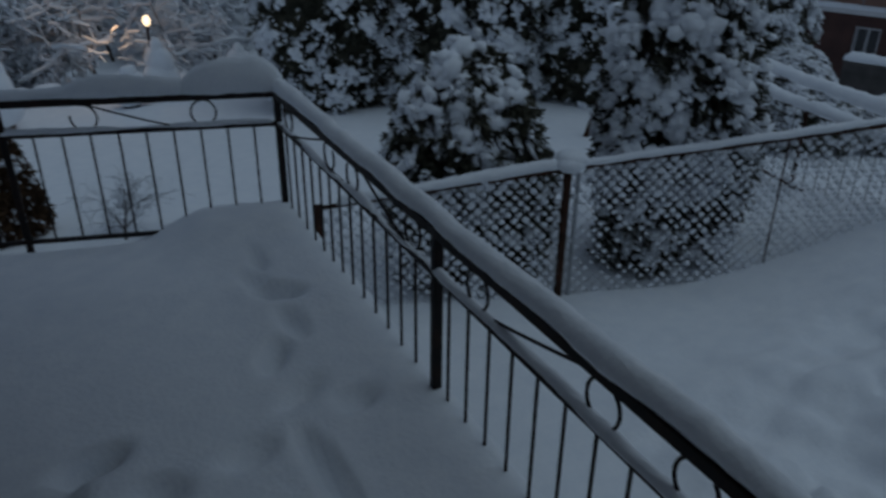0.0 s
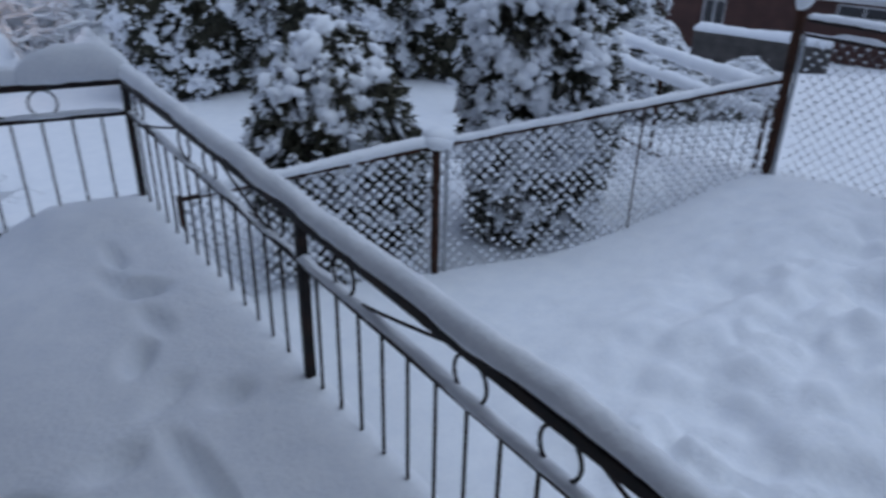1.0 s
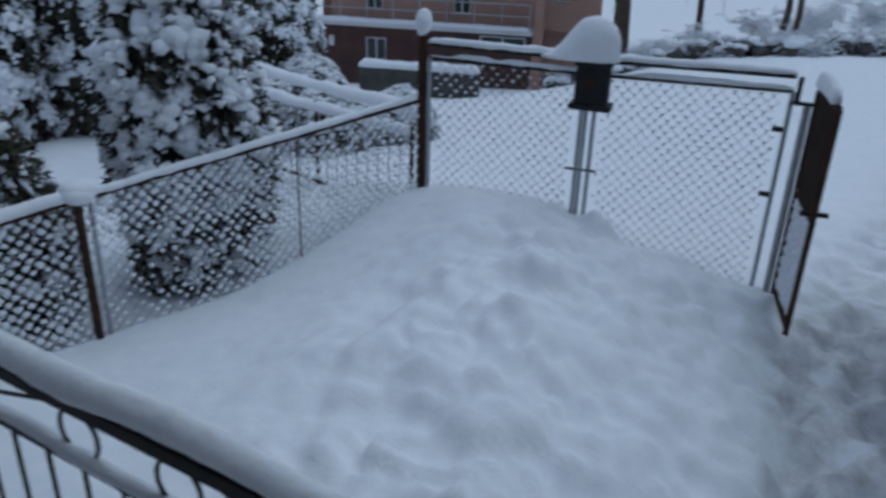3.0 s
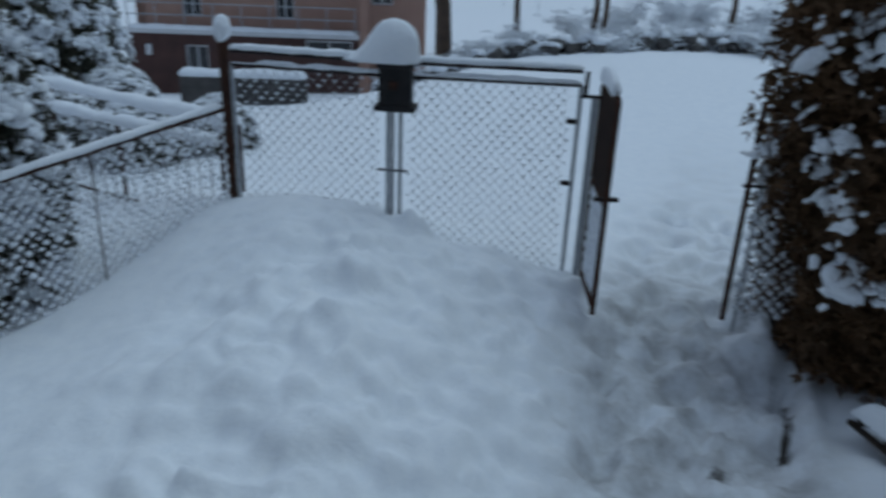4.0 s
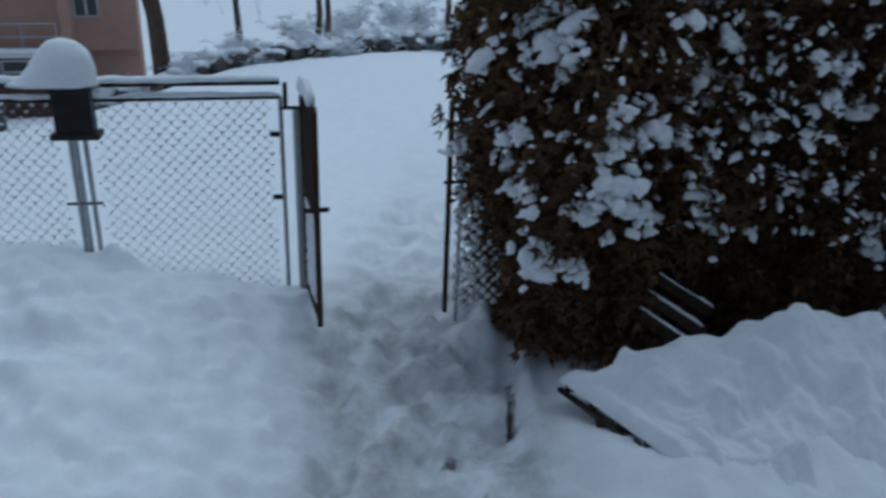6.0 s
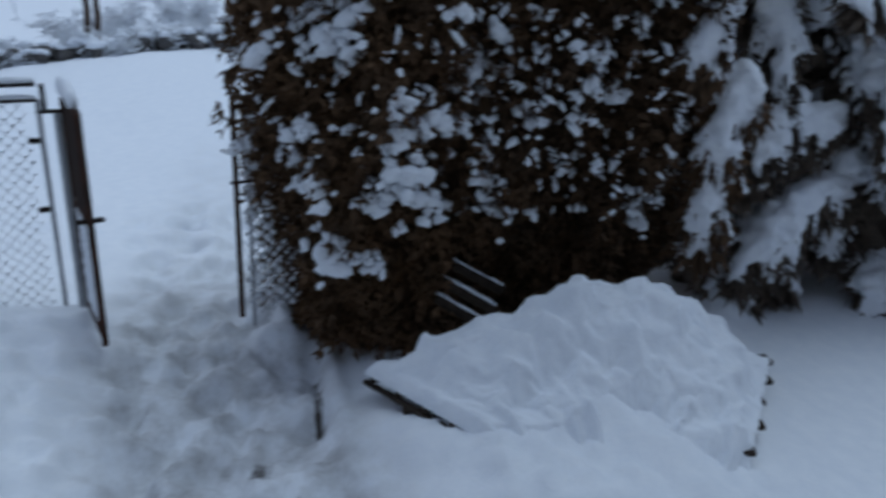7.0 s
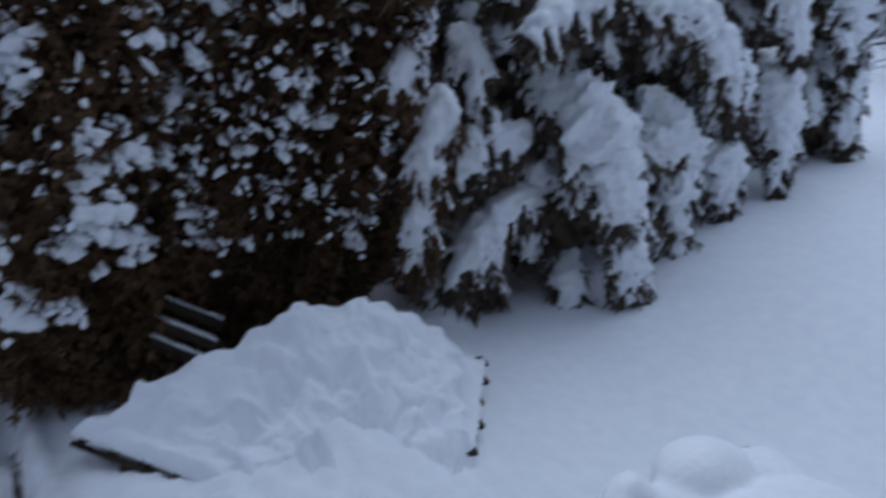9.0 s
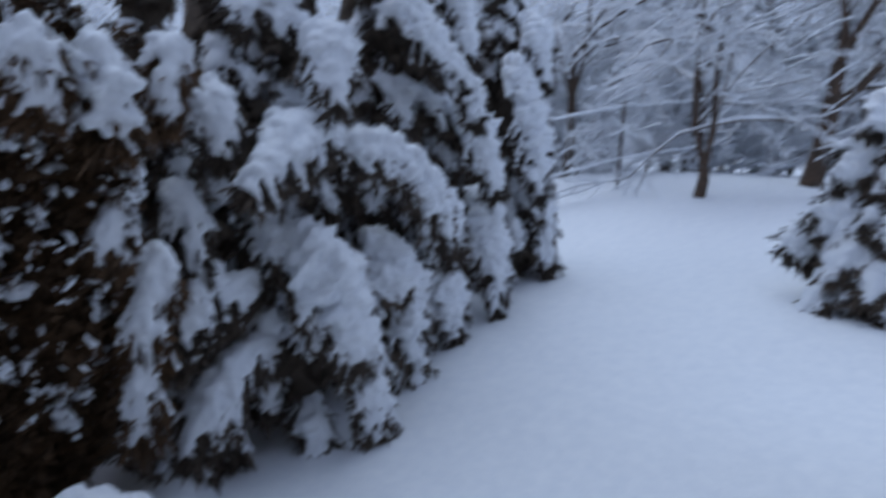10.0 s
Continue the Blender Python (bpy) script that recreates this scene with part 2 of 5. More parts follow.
def dent(x, y, cx, cy, rx, ry, turn=0.0):
    """Like bump, with a flat floor and steeper sides."""
    return math.exp(-math.log(max(1e-9, bump(x, y, cx, cy, rx, ry, turn))) ** 2)


def ramp(v, a, b):
    k = min(1.0, max(0.0, (v - a) / (b - a)))
    return k * k * (3 - 2 * k)


def chunks(q, k, amp, shift):
    """Shovelled clods: cells of different heights with sunken joints between them."""
    near, cells = noise.voronoi(q * k + shift)
    edge = ramp(near[1] - near[0], -0.05, 0.45)
    return amp * (edge * (0.35 + noise.cell(cells[0] * 9.7)) - 0.4)


# footprints in the way to the gate and beyond it: place, turn and depth
STEPS = []
_r = np.random.default_rng(12)
for _k in range(74):
    _x = _r.uniform(2.0, 7.2)
    STEPS.append((_x, -2.36 - 0.06 * (_x - 4.4) + _r.normal() * (0.27 if _x < 4.6 else 0.36), _r.normal() * 0.6, _r.uniform(0.04, 0.10)))


def steps_at(x, y):
    z = 0.0
    if 1.7 < x < 7.6 and -3.6 < y < -1.2:
        for cx, cy, turn, dip in STEPS:
            if abs(x - cx) < 0.42 and abs(y - cy) < 0.42:
                z -= dip * dent(x, y, cx, cy, 0.17, 0.085, turn) - 0.22 * dip * bump(x, y, cx, cy, 0.25, 0.16, turn)
    return z


def path_at(x, y):
    """How trodden the snow is: the cleared way from the steps to the open gate and out to the road."""
    line = -2.46 - 0.06 * (x - 4.4) - 0.25 * (1 - ramp(x, 2.2, 4.0))
    inside = ramp(x, 0.9, 1.6) * (1 - 0.75 * ramp(x, 4.5, 6.0)) * (1 - ramp(x, 7, 12)) * (0.45 + 0.55 * ramp(x, 1.6, 3.0))
    return inside * (1 - ramp(abs(y - line), 0.40, 0.86))


def land(x, y):
    z = -0.78
    z -= 0.055 * max(0.0, min(x, 60) - 5) + 0.09 * max(0.0, min(y, 30) - 2.2)
    z -= 0.09 * max(0.0, min(x, 24) - 6) * ramp(y, 1, 7)
    back = max(0.0, -6.2 - y)
    z += 0.19 * min(back, 12) * ramp(-y, 6.0, 8.5) * (1 - 0.75 * ramp(x, 6.5, 12))
    # snow thrown up along the gate and fence
    z += 0.42 * bump(x, y, 4.3, 0.35, 0.95, 1.35) + 0.30 * bump(x, y, 3.3, -0.5, 1.3, 0.9) + 0.10 * bump(x, y, 2.2, 0.4, 0.9, 0.8)
    z += 0.16 * bump(x, y, 2.4, -1.2, 1.0, 0.8)
    z += 0.42 * ramp(x, 9, 17) * ramp(3.5 - y, 0, 6)
    z += 0.26 * bump(x, y, 4.14, -5.72, 0.15, 0.17) + 0.10 * bump(x, y, 4.0, -5.35, 0.3, 0.22)
    # the bank beside the open way, with the ridge that a shovel left, and the rut along it
    z += 0.20 * bump(x, y, 4.55, -2.84, 0.34, 0.16, 0.1) + 0.07 * bump(x, y, 3.75, -3.06, 0.60, 0.045, -0.05)
    z -= 0.06 * bump(x, y, 3.70, -2.93, 0.50, 0.055, -0.05) + 0.09 * bump(x, y, 0.99, -9.9, 0.7, 0.45)
    z -= 0.035 * dent(x, y, 4.13, -2.23, 0.15, 0.13) - 0.05 * bump(x, y, 4.2, -1.93, 0.22, 0.10)
    z += steps_at(x, y) + 0.07 * bump(x, y, 3.05, -3.36, 0.40, 0.14, 0.55)
    z -= 0.045 * bump(x, y, 4.15, -0.1, 0.11, 0.07, 0.5) + 0.05 * bump(x, y, 3.75, -0.25, 0.30, 0.16, 0.3) + 0.05 * bump(x, y, 3.1, 0.05, 0.32, 0.18, 0.5) - 0.02 * bump(x, y, 3.4, -0.1, 0.2, 0.2)
    z += 0.22 * bump(x, y, 3.1, -4.3, 0.8, 0.7) + 0.14 * bump(x, y, 2.2, -3.9, 0.9, 0.6)
    tr = path_at(x, y)
    z -= 0.10 * tr
    q = Vector((x, y, 0))
    z += 0.05 * noise.noise(q * 0.55) + 0.018 * noise.noise(q * 1.9)
    rough = max(tr, min(1.0, 1.5 * bump(x, y, 3.0, -1.1, 1.8, 1.1)), bump(x, y, 2.6, -3.9, 1.3, 0.7))
    z += 0.05 * rough * (1 - abs(noise.noise(q * 1.6 + Vector((1, 8, 0)))) * 3) * 0.6
    if rough > 0.02:
        for k, amp in ((2.3, 0.10), (4.2, 0.13), (8.0, 0.085), (15.0, 0.035)):
            near = noise.voronoi(q * k + Vector((k, 2 * k, 0)))[0][0]
            keep = 0.5 + 0.9 * noise.noise(q * k * 0.35 + Vector((k, 5, 1)))
            z += rough * amp * max(0.0, 0.62 - near) * max(0.0, keep)
        z += rough * (chunks(q, 3.6, 0.060, Vector((2, 9, 0))) + chunks(q, 7.5, 0.040, Vector((5, 1, 0)))) * max(0.0, 0.55 + 1.1 * noise.noise(q * 1.1 + Vector((8, 8, 3))))
    clods = 1 - abs(noise.noise(q * 5.5 + Vector((7, 2, 0)))) * 2.2
    z += rough * (0.050 * noise.noise(q * 3.1) + 0.075 * clods * abs(noise.noise(q * 2.3)) + 0.030 * noise.noise(q * 9.5 + Vector((3, 1, 0))) + 0.016 * noise.noise(q * 21))
    far = max(abs(x - 3), abs(y))
    if far > 40:
        z += min(12.0, 0.05 * (far - 40)) * (0.6 + 0.4 * noise.noise(q * 0.01))
    return z


def spaced(lo, fine_lo, fine_hi, hi, step):
    """Grid lines: even between the fine limits, wider and wider beyond them."""
    mid = list(np.arange(fine_lo, fine_hi + step / 2, step))
    out, d = [], step
    v = fine_hi
    while v < hi:
        d *= 1.16
        v += d
        out.append(min(v, hi))
    left, d, v = [], step, fine_lo
    while v > lo:
        d *= 1.16
        v -= d
        left.append(max(v, lo))
    return left[::-1] + mid + out


def sheet(name, xs, ys, height, material, paint=None, parent=None):
    verts = [(x, y, height(x, y)) for y in ys for x in xs]
    w = len(xs)
    faces = [(j * w + i, j * w + i + 1, (j + 1) * w + i + 1, (j + 1) * w + i) for j in range(len(ys) - 1) for i in range(w - 1)]
    me = mesh(name, verts, faces, material, True)
    for key, fn in (paint or {}).items():
        at = me.attributes.new(key, "FLOAT", "POINT")
        at.data.foreach_set("value", [fn(v[0], v[1]) for v in verts])
    return put(name, me, parent)


def soil_at(x, y):
    x += 0.115
    return max(bump(x, y, 3.25, -2.62, 0.13, 0.10), bump(x, y, 2.98, -2.77, 0.10, 0.08), 1.15 * bump(x, y, 3.70, -2.95, 0.46, 0.038, -0.05), 0.7 * bump(x, y, 4.6, -2.78, 0.34, 0.12), 0.55 * bump(x, y, 4.0, -3.2, 0.5, 0.09, -0.1),
               0.5 * bump(x, y, 4.2, -2.05, 0.30, 0.14), 0.4 * bump(x, y, 4.0, -2.5, 0.25, 0.12), 0.6 * bump(x, y, 5.0, -2.3, 0.4, 0.12))


ground = sheet("ground", spaced(-300, 0.8, 6.6, 500, 0.034), spaced(-400, -6.0, 1.4, 400, 0.034), land, YARD, {"trodden": path_at, "soil": soil_at})
tagged(ground, "snow-covered yard and garden ground with a trodden path", "ground", kind="structure")

# ---- the terrace ----
deck = thing("terrace", "raised concrete terrace under deep untouched snow", "terrace", kind="structure")
SLANT = 0.266   # the far edge runs off square


def edge_y(x):
    return 1.716 + SLANT * max(0.0, 0.65 - x)


bm = bmesh.new()
foot = [bm.verts.new((x, y, -1.4)) for x, y in ((-1.9, -5.3), (0.68, -5.3), (0.68, 1.76), (-1.9, edge_y(-1.9) + 0.045))]
lid = bmesh.ops.extrude_face_region(bm, geom=[bm.faces.new(foot)])
bmesh.ops.translate(bm, vec=(0, 0, 0.98), verts=[g for g in lid["geom"] if isinstance(g, bmesh.types.BMVert)])
part("slab", bm, CONCRETE, deck)


def deck_height(x, y):
    q = Vector((x, y, 3))
    z = -0.005 + 0.016 * noise.noise(q * 1.3) + 0.006 * noise.noise(q * 5)
    r = y - edge_y(x)
    z -= 0.12 * ramp(-x, -0.32, 0.05) * ramp(r, -0.9, -0.15)
    z += 0.05 * bump(x, y, 0.32, 1.55, 0.40, 0.2) - 0.10 * ramp(r, -0.10, 0.02) * ramp(-x, -0.1, 0.3)
    z -= 0.36 * ramp(r, 0.03, 0.12)
    for cx, cy, rx, ry, turn, dip in ((0.36, 1.17, 0.035, 0.11, 0.0, 0.05), (0.36, 0.83, 0.085, 0.055, -0.5, 0.10), (0.30, 0.92, 0.04, 0.14, 0.2, 0.04), (0.34, 0.58, 0.04, 0.10, 0.1, 0.045),
                                      (0.22, 0.40, 0.04, 0.09, -0.5, 0.075), (0.40, 0.06, 0.07, 0.05, 0.2, 0.05), (0.20, -0.21, 0.035, 0.17, 0.1, 0.07), (0.24, 0.16, 0.10, 0.04, 0.6, 0.035),
                                      (-0.40, 0.10, 0.09, 0.05, 0.3, 0.09), (-0.24, -0.10, 0.07, 0.05, -0.4, 0.05), (-0.52, -0.02, 0.08, 0.05, 0.1, 0.07), (0.02, -0.05, 0.08, 0.05, 0.2, 0.04)):
        z -= 1.15 * dip * dent(x, y, cx, cy, rx * 1.1, ry * 1.1, turn) - 0.18 * dip * bump(x, y, cx, cy, rx * 1.9, ry * 1.7, turn)
    z -= 0.35 * ramp(x, 0.68, 0.80)
    return z


sn = sheet("terrace_snow", list(np.arange(-1.9, 0.81, 0.025)), list(np.arange(-5.3, 2.45, 0.025)), deck_height, SNOW)
tagged(sn, "deep terrace snow with a few old footprints", "snow", kind="structure")

# ---- the iron railing ----
RAIL, LOW = 0.55, 0.415


def scroll(bm, centre, along, opening):
    """A round bar bent to an open ring in the plane of the railing."""
    pts = []
    for k in range(21):
        a = opening + radians(34) + (2 * math.pi - radians(68)) * k / 20
        pts.append(Vector(centre) + Vector(along) * (0.058 * math.cos(a)) + Vector((0, 0, 0.060 * math.sin(a))))
    return tube(bm, pts, 0.005, 6)


def railing(name, label, start, along, posts, length, seed, scrolls, braces, snow=(0.066, 0.058), shift=0.0, foot=-0.34, low=-0.035, step=0.12, begin=0.0):
    """A run of railing: posts, two upper rails, a lower rail, bars 0.12 m apart, scrolls, and the snow that lies on it."""
    d = Vector(along)
    root = thing(name, label, "railing", start)
    at = lambda u, z: d * u + Vector((0, 0, z))
    bm = bmesh.new()
    bar(bm, at(-0.016, RAIL + 0.016), at(length + 0.016, RAIL + 0.016), 0.042, 0.034)
    part("top_rail", bm, IRON, root)
    bm = bmesh.new()
    bar(bm, at(0, LOW), at(length, LOW), 0.026, 0.020)
    part("middle_rail", bm, IRON, root)
    bm = bmesh.new()
    bar(bm, at(0, low), at(length, low), 0.026, 0.018)
    part("bottom_rail", bm, IRON, root)
    for u in posts:
        bm = bmesh.new()
        block(bm, (0.032, 0.032, RAIL - foot), Matrix.Translation(at(u, (RAIL + foot) / 2)), 0.004)
        part("post", bm, IRON, root)
    bm = bmesh.new()
    tube(bm, [(0, 0, low - 0.005), (0, 0, LOW - 0.008)], 0.0055, 8)
    me = None
    k = 1
    while k * step + begin < length - 0.03:
        u = k * step + begin
        k += 1
        if min(abs(u - p) for p in posts) < 0.045:
            continue
        if me is None:
            ob = part("baluster", bm, IRON, root)
            me = ob.data
        else:
            ob = put("baluster", me, root)
        ob.location = at(u, 0)
    for u, opening in scrolls:
        bm = bmesh.new()
        scroll(bm, at(u, (RAIL + LOW) / 2 + 0.004), d, radians(opening))
        part("scroll", bm, IRON, root, smooth=True)
    for u0, u1 in braces:
        bm = bmesh.new()
        tube(bm, [at(u0 + (u1 - u0) * k / 8, LOW + 0.012 + (RAIL - LOW - 0.02) * (k / 8) ** 1.15) for k in range(9)], 0.005, 6)
        part("brace", bm, IRON, root, smooth=True)
    bm = bmesh.new()
    snow_ridge(bm, at(-0.03, RAIL + 0.032), at(length + 0.03, RAIL + 0.032), snow[0], snow[1], seed, shift=shift)
    part("rail_snow", bm, SNOW, root, "soft ridge of snow on the top rail", True)
    bm = bmesh.new()
    snow_ridge(bm, at(0.02, LOW + 0.009), at(length - 0.02, LOW + 0.009), 0.034, 0.022, seed + 5, gaps=-0.05)
    part("middle_snow", bm, SNOW, root, "thin snow on the middle rail", True)
    return root


CORNER_Y = 1.716
railing("railing", "dark iron railing with scrolls, thick snow along its top", (0.652, CORNER_Y, 0), (0, -1, 0), [0, 1.716, 3.43], 3.43, 1,
        [(0.18, -90), (0.74, 70), (1.00, 110), (1.54, -90), (1.966, 100), (2.526, 100), (2.81, 80), (3.25, -90)],
        [(0.26, 0.70), (1.48, 1.10), (1.99, 2.46), (3.2, 2.9)], (0.062, 0.054), 0.012)
left_rail = railing("railing", "dark iron end railing of the terrace, heaped with snow", (0.640, CORNER_Y + 0.004, 0), Vector((-1, SLANT, 0)).normalized(), [1.22, 2.3], 2.3, 2,
                    [(0.33, -90), (0.86, 45)], [(0.46, 0.83)], (0.06, 0.045), -0.008, low=-0.115, step=0.1235, begin=-0.018)
for k, (u0, u1, wide, high) in enumerate(((-0.05, 0.42, 0.085, 0.15), (0.30, 0.95, 0.07, 0.085))):
    bm = bmesh.new()
    d = Vector((-1, SLANT, 0)).normalized()
    snow_ridge(bm, d * u0 + Vector((0, 0, RAIL + 0.034)), d * u1 + Vector((0, 0, RAIL + 0.034)), wide, high, 90 + k, shift=-0.006, ends=0.20)
    part("heaped_snow", bm, SNOW, left_rail, "snow heaped towards the corner", True)
table = thing("garden_table", "small dark garden table under a rounded heap of snow", "table", (0.79, -4.15, -0.385))
part("tabletop", block(bmesh.new(), (0.50, 0.62, 0.035), pose(0, 0, 0.80), 0.006), WOOD, table)
for dx in (-0.21, 0.21):
    for dy in (-0.27, 0.27):
        part("leg", block(bmesh.new(), (0.035, 0.035, 0.86), pose(dx, dy, 0.36), 0.004), WOOD, table)
v, f = lumps(np.array([(0.20, -0.04, 0.835), (0.13, -0.20, 0.83), (0.17, 0.10, 0.82), (0.225, 0.215, 0.852), (0.20, 0.27, 0.835), (-0.05, 0.0, 0.83), (-0.1, 0.2, 0.82)]), [(1, 0.2, 0)] * 7,
             np.array([(0.12, 0.16, 0.098), (0.10, 0.10, 0.06), (0.10, 0.12, 0.055), (0.062, 0.080, 0.065), (0.06, 0.04, 0.05), (0.19, 0.27, 0.09), (0.14, 0.11, 0.06)]), np.random.default_rng(77), 3, 0.2)
tagged(melt(put("table_snow", mesh("table_snow", v, f, SNOW, True)), 0.012, 4), "two rounded humps of snow lying on the garden table", "snow").location = (0.79, -4.15, -0.395)
bm = bmesh.new()
block(bm, (0.32, 1.5, 0.9), pose(0.842, -4.40, -0.864), 0.01)
part("side_slab", bm, CONCRETE, deck)

# ---- wire fences and gates ----


def chain_link(root, a, b, bottom, top, seed, cell=0.05, lump=0.75, name="mesh", fat=1.0):
    """Diamond wire mesh between a and b (x, y); bottom and top: heights at both ends. Snow sits on its crossings."""
    rng = np.random.default_rng(seed)
    a, b = Vector((*a, 0)), Vector((*b, 0))
    d = b - a
    length = d.length
    d.normalize()
    side = Vector((-d.y, d.x, 0))
    step = cell * math.sqrt(2)
    lo = lambda u: bottom[0] + (bottom[1] - bottom[0]) * u / length
    hi = lambda u: top[0] + (top[1] - top[0]) * u / length
    z0, z1 = min(bottom), max(top)
    bm = bmesh.new()
    for sgn in (1, -1):
        u = -(z1 - z0) - step
        while u < length + (z1 - z0) + step:
            # a wire z = z0 + sgn * (s - u), cut where it leaves the panel
            run = []
            for k in range(41):
                z = z0 + (z1 - z0) * k / 40
                s = u + (z - z0) * sgn
                if 0 <= s <= length and lo(s) <= z <= hi(s):
                    run.append(a + d * s + Vector((0, 0, z)) + side * (0.0016 * sgn))
            if len(run) > 1:
                tube(bm, [run[0], run[-1]], 0.0015, 3, cap=False)
            u += step
    part(name, bm, WIRE, root, "diamond wire mesh")
    cs = []
    for j in range(int((z1 - z0) / (step / 2)) + 1):
        z = z0 + j * step / 2
        s = (j % 2) * step / 2
        while s < length:
            if lo(s) + 0.01 < z < hi(s) - 0.01:
                wob = 0.5 + 0.5 * noise.noise(Vector((s * 1.7, z * 1.7, seed * 3.1)))
                if rng.random() < lump * (0.55 + 0.75 * wob):
                    cs.append((*(a + d * s)[:2], z, 0.6 + 0.7 * wob))
            s += step
    if cs:
        cs = np.array(cs)
        n = len(cs)
        v, f = ICO[1]
        sz = rng.uniform(0.7, 1.15, (n, 1)) * cs[:, 3:4] * np.array([[0.020, 0.010, 0.017]]) * fat
        p = v[None] * (1 + 0.2 * rng.normal(size=(n, len(v), 1))) * sz[:, None, :]
        out = cs[:, None, :3] + np.array([0, 0, 0.012]) + p[..., 0:1] * np.array(d) + p[..., 1:2] * np.array(side) + p[..., 2:3] * np.array([0, 0, 1.0])
        fs = (f[None] + (np.arange(n) * len(v))[:, None, None]).reshape(-1, 3)
        ob = put("mesh_snow", mesh("mesh_snow", out.reshape(-1, 3), fs, SNOW, True), root, "lumps of snow caught in the wire mesh")
        tagged(ob, kind="stuff")


def ridge(root, a, b, wide, high, seed, gaps=0.0, name="rail_snow"):
    bm = bmesh.new()
    snow_ridge(bm, a, b, wide, high, seed, gaps=gaps)
    part(name, bm, SNOW, root, "uneven snow lying along the bar", True)


def cap(root, at, size, seed, name="snow_cap"):
    rng = np.random.default_rng(seed)
    c = np.array([at, (at[0] + 0.01, at[1], at[2] + size[2] * 0.35)])
    v, f = lumps(c, [(1, 0.2, 0), (1, -0.3, 0)], np.array([size, [s * 0.85 for s in size]]), rng, 3, 0.22)
    put(name, mesh(name, v, f, SNOW, True), root, "rounded cap of snow")


def post(root, x, y, z0, z1, r, material, name="post", label=""):
    bm = bmesh.new()
    tube(bm, [(x, y, z0), (x, y, z1)], r, 12)
    return part(name, bm, material, root, label)


FP, GL = (2.20, 1.42), (4.285, 0.64)   # the fence's middle post and its corner post at the gate
GM, GR = (4.43, -0.465), (4.72, -1.61)  # the gate's middle and its hinge end
HP = (4.72, -1.70)   # hinges of the small gate
LF, RF = (4.16, -1.862), (4.31, -2.595)  # free edge of the open leaf; post across the opening

side_fence = thing("side_fence", "rusty wire-mesh garden fence with snow on its top rail", "fence")
F0 = (0.86, 1.85)
top_at = lambda p: 0.035 + (0.285 - 0.035) * (p[0] - FP[0]) / (GL[0] - FP[0])
for p, q in ((F0, FP), (FP, GL)):
    bm = bmesh.new()
    tube(bm, [(*p, top_at(p)), (*q, top_at(q))], 0.013, 8)
    part("top_tube", bm, RUST, side_fence)
chain_link(side_fence, F0, FP, (-0.95, -0.85), (top_at(F0), top_at(FP)), 3, lump=1.1, fat=1.25)
chain_link(side_fence, FP, GL, (-0.82, -0.62), (top_at(FP), top_at(GL)), 4, lump=1.0, fat=1.2)
post(side_fence, F0[0], F0[1], -1.0, top_at(F0) + 0.02, 0.018, RUST)
post(side_fence, FP[0] - 0.015, FP[1], -0.95, top_at(FP) + 0.01, 0.024, RUST)
post(side_fence, FP[0] + 0.045, FP[1] - 0.02, -0.95, top_at(FP) - 0.02, 0.011, ZINC, "stay", "pale zinc tube")
mid = (3.38, 0.97)
post(side_fence, *mid, -0.8, top_at(mid), 0.005, RUST)
ridge(side_fence, (F0[0] + 0.1, F0[1] - 0.03, top_at(F0) + 0.02), (FP[0] - 0.05, FP[1] + 0.02, top_at(FP) + 0.012), 0.06, 0.05, 11)
ridge(side_fence, (FP[0] + 0.06, FP[1] - 0.02, top_at(FP) + 0.016), (GL[0] - 0.05, GL[1] + 0.02, top_at(GL) + 0.012), 0.045, 0.035, 12)
cap(side_fence, (FP[0], FP[1], top_at(FP) + 0.04), (0.10, 0.09, 0.06), 5)

# the double gate, shut, drifted in
gate = thing("double_gate", "closed grey double wire gate drifted in by snow", "gate", (*GL, -0.6))
TOP, SECOND = 0.66, 0.575


def flat(root, fn):
    """Children written in world places under a root that stands elsewhere."""
    before = set(root.children)
    fn()
    for c in set(root.children) - before:
        c.location = c.location - root.location


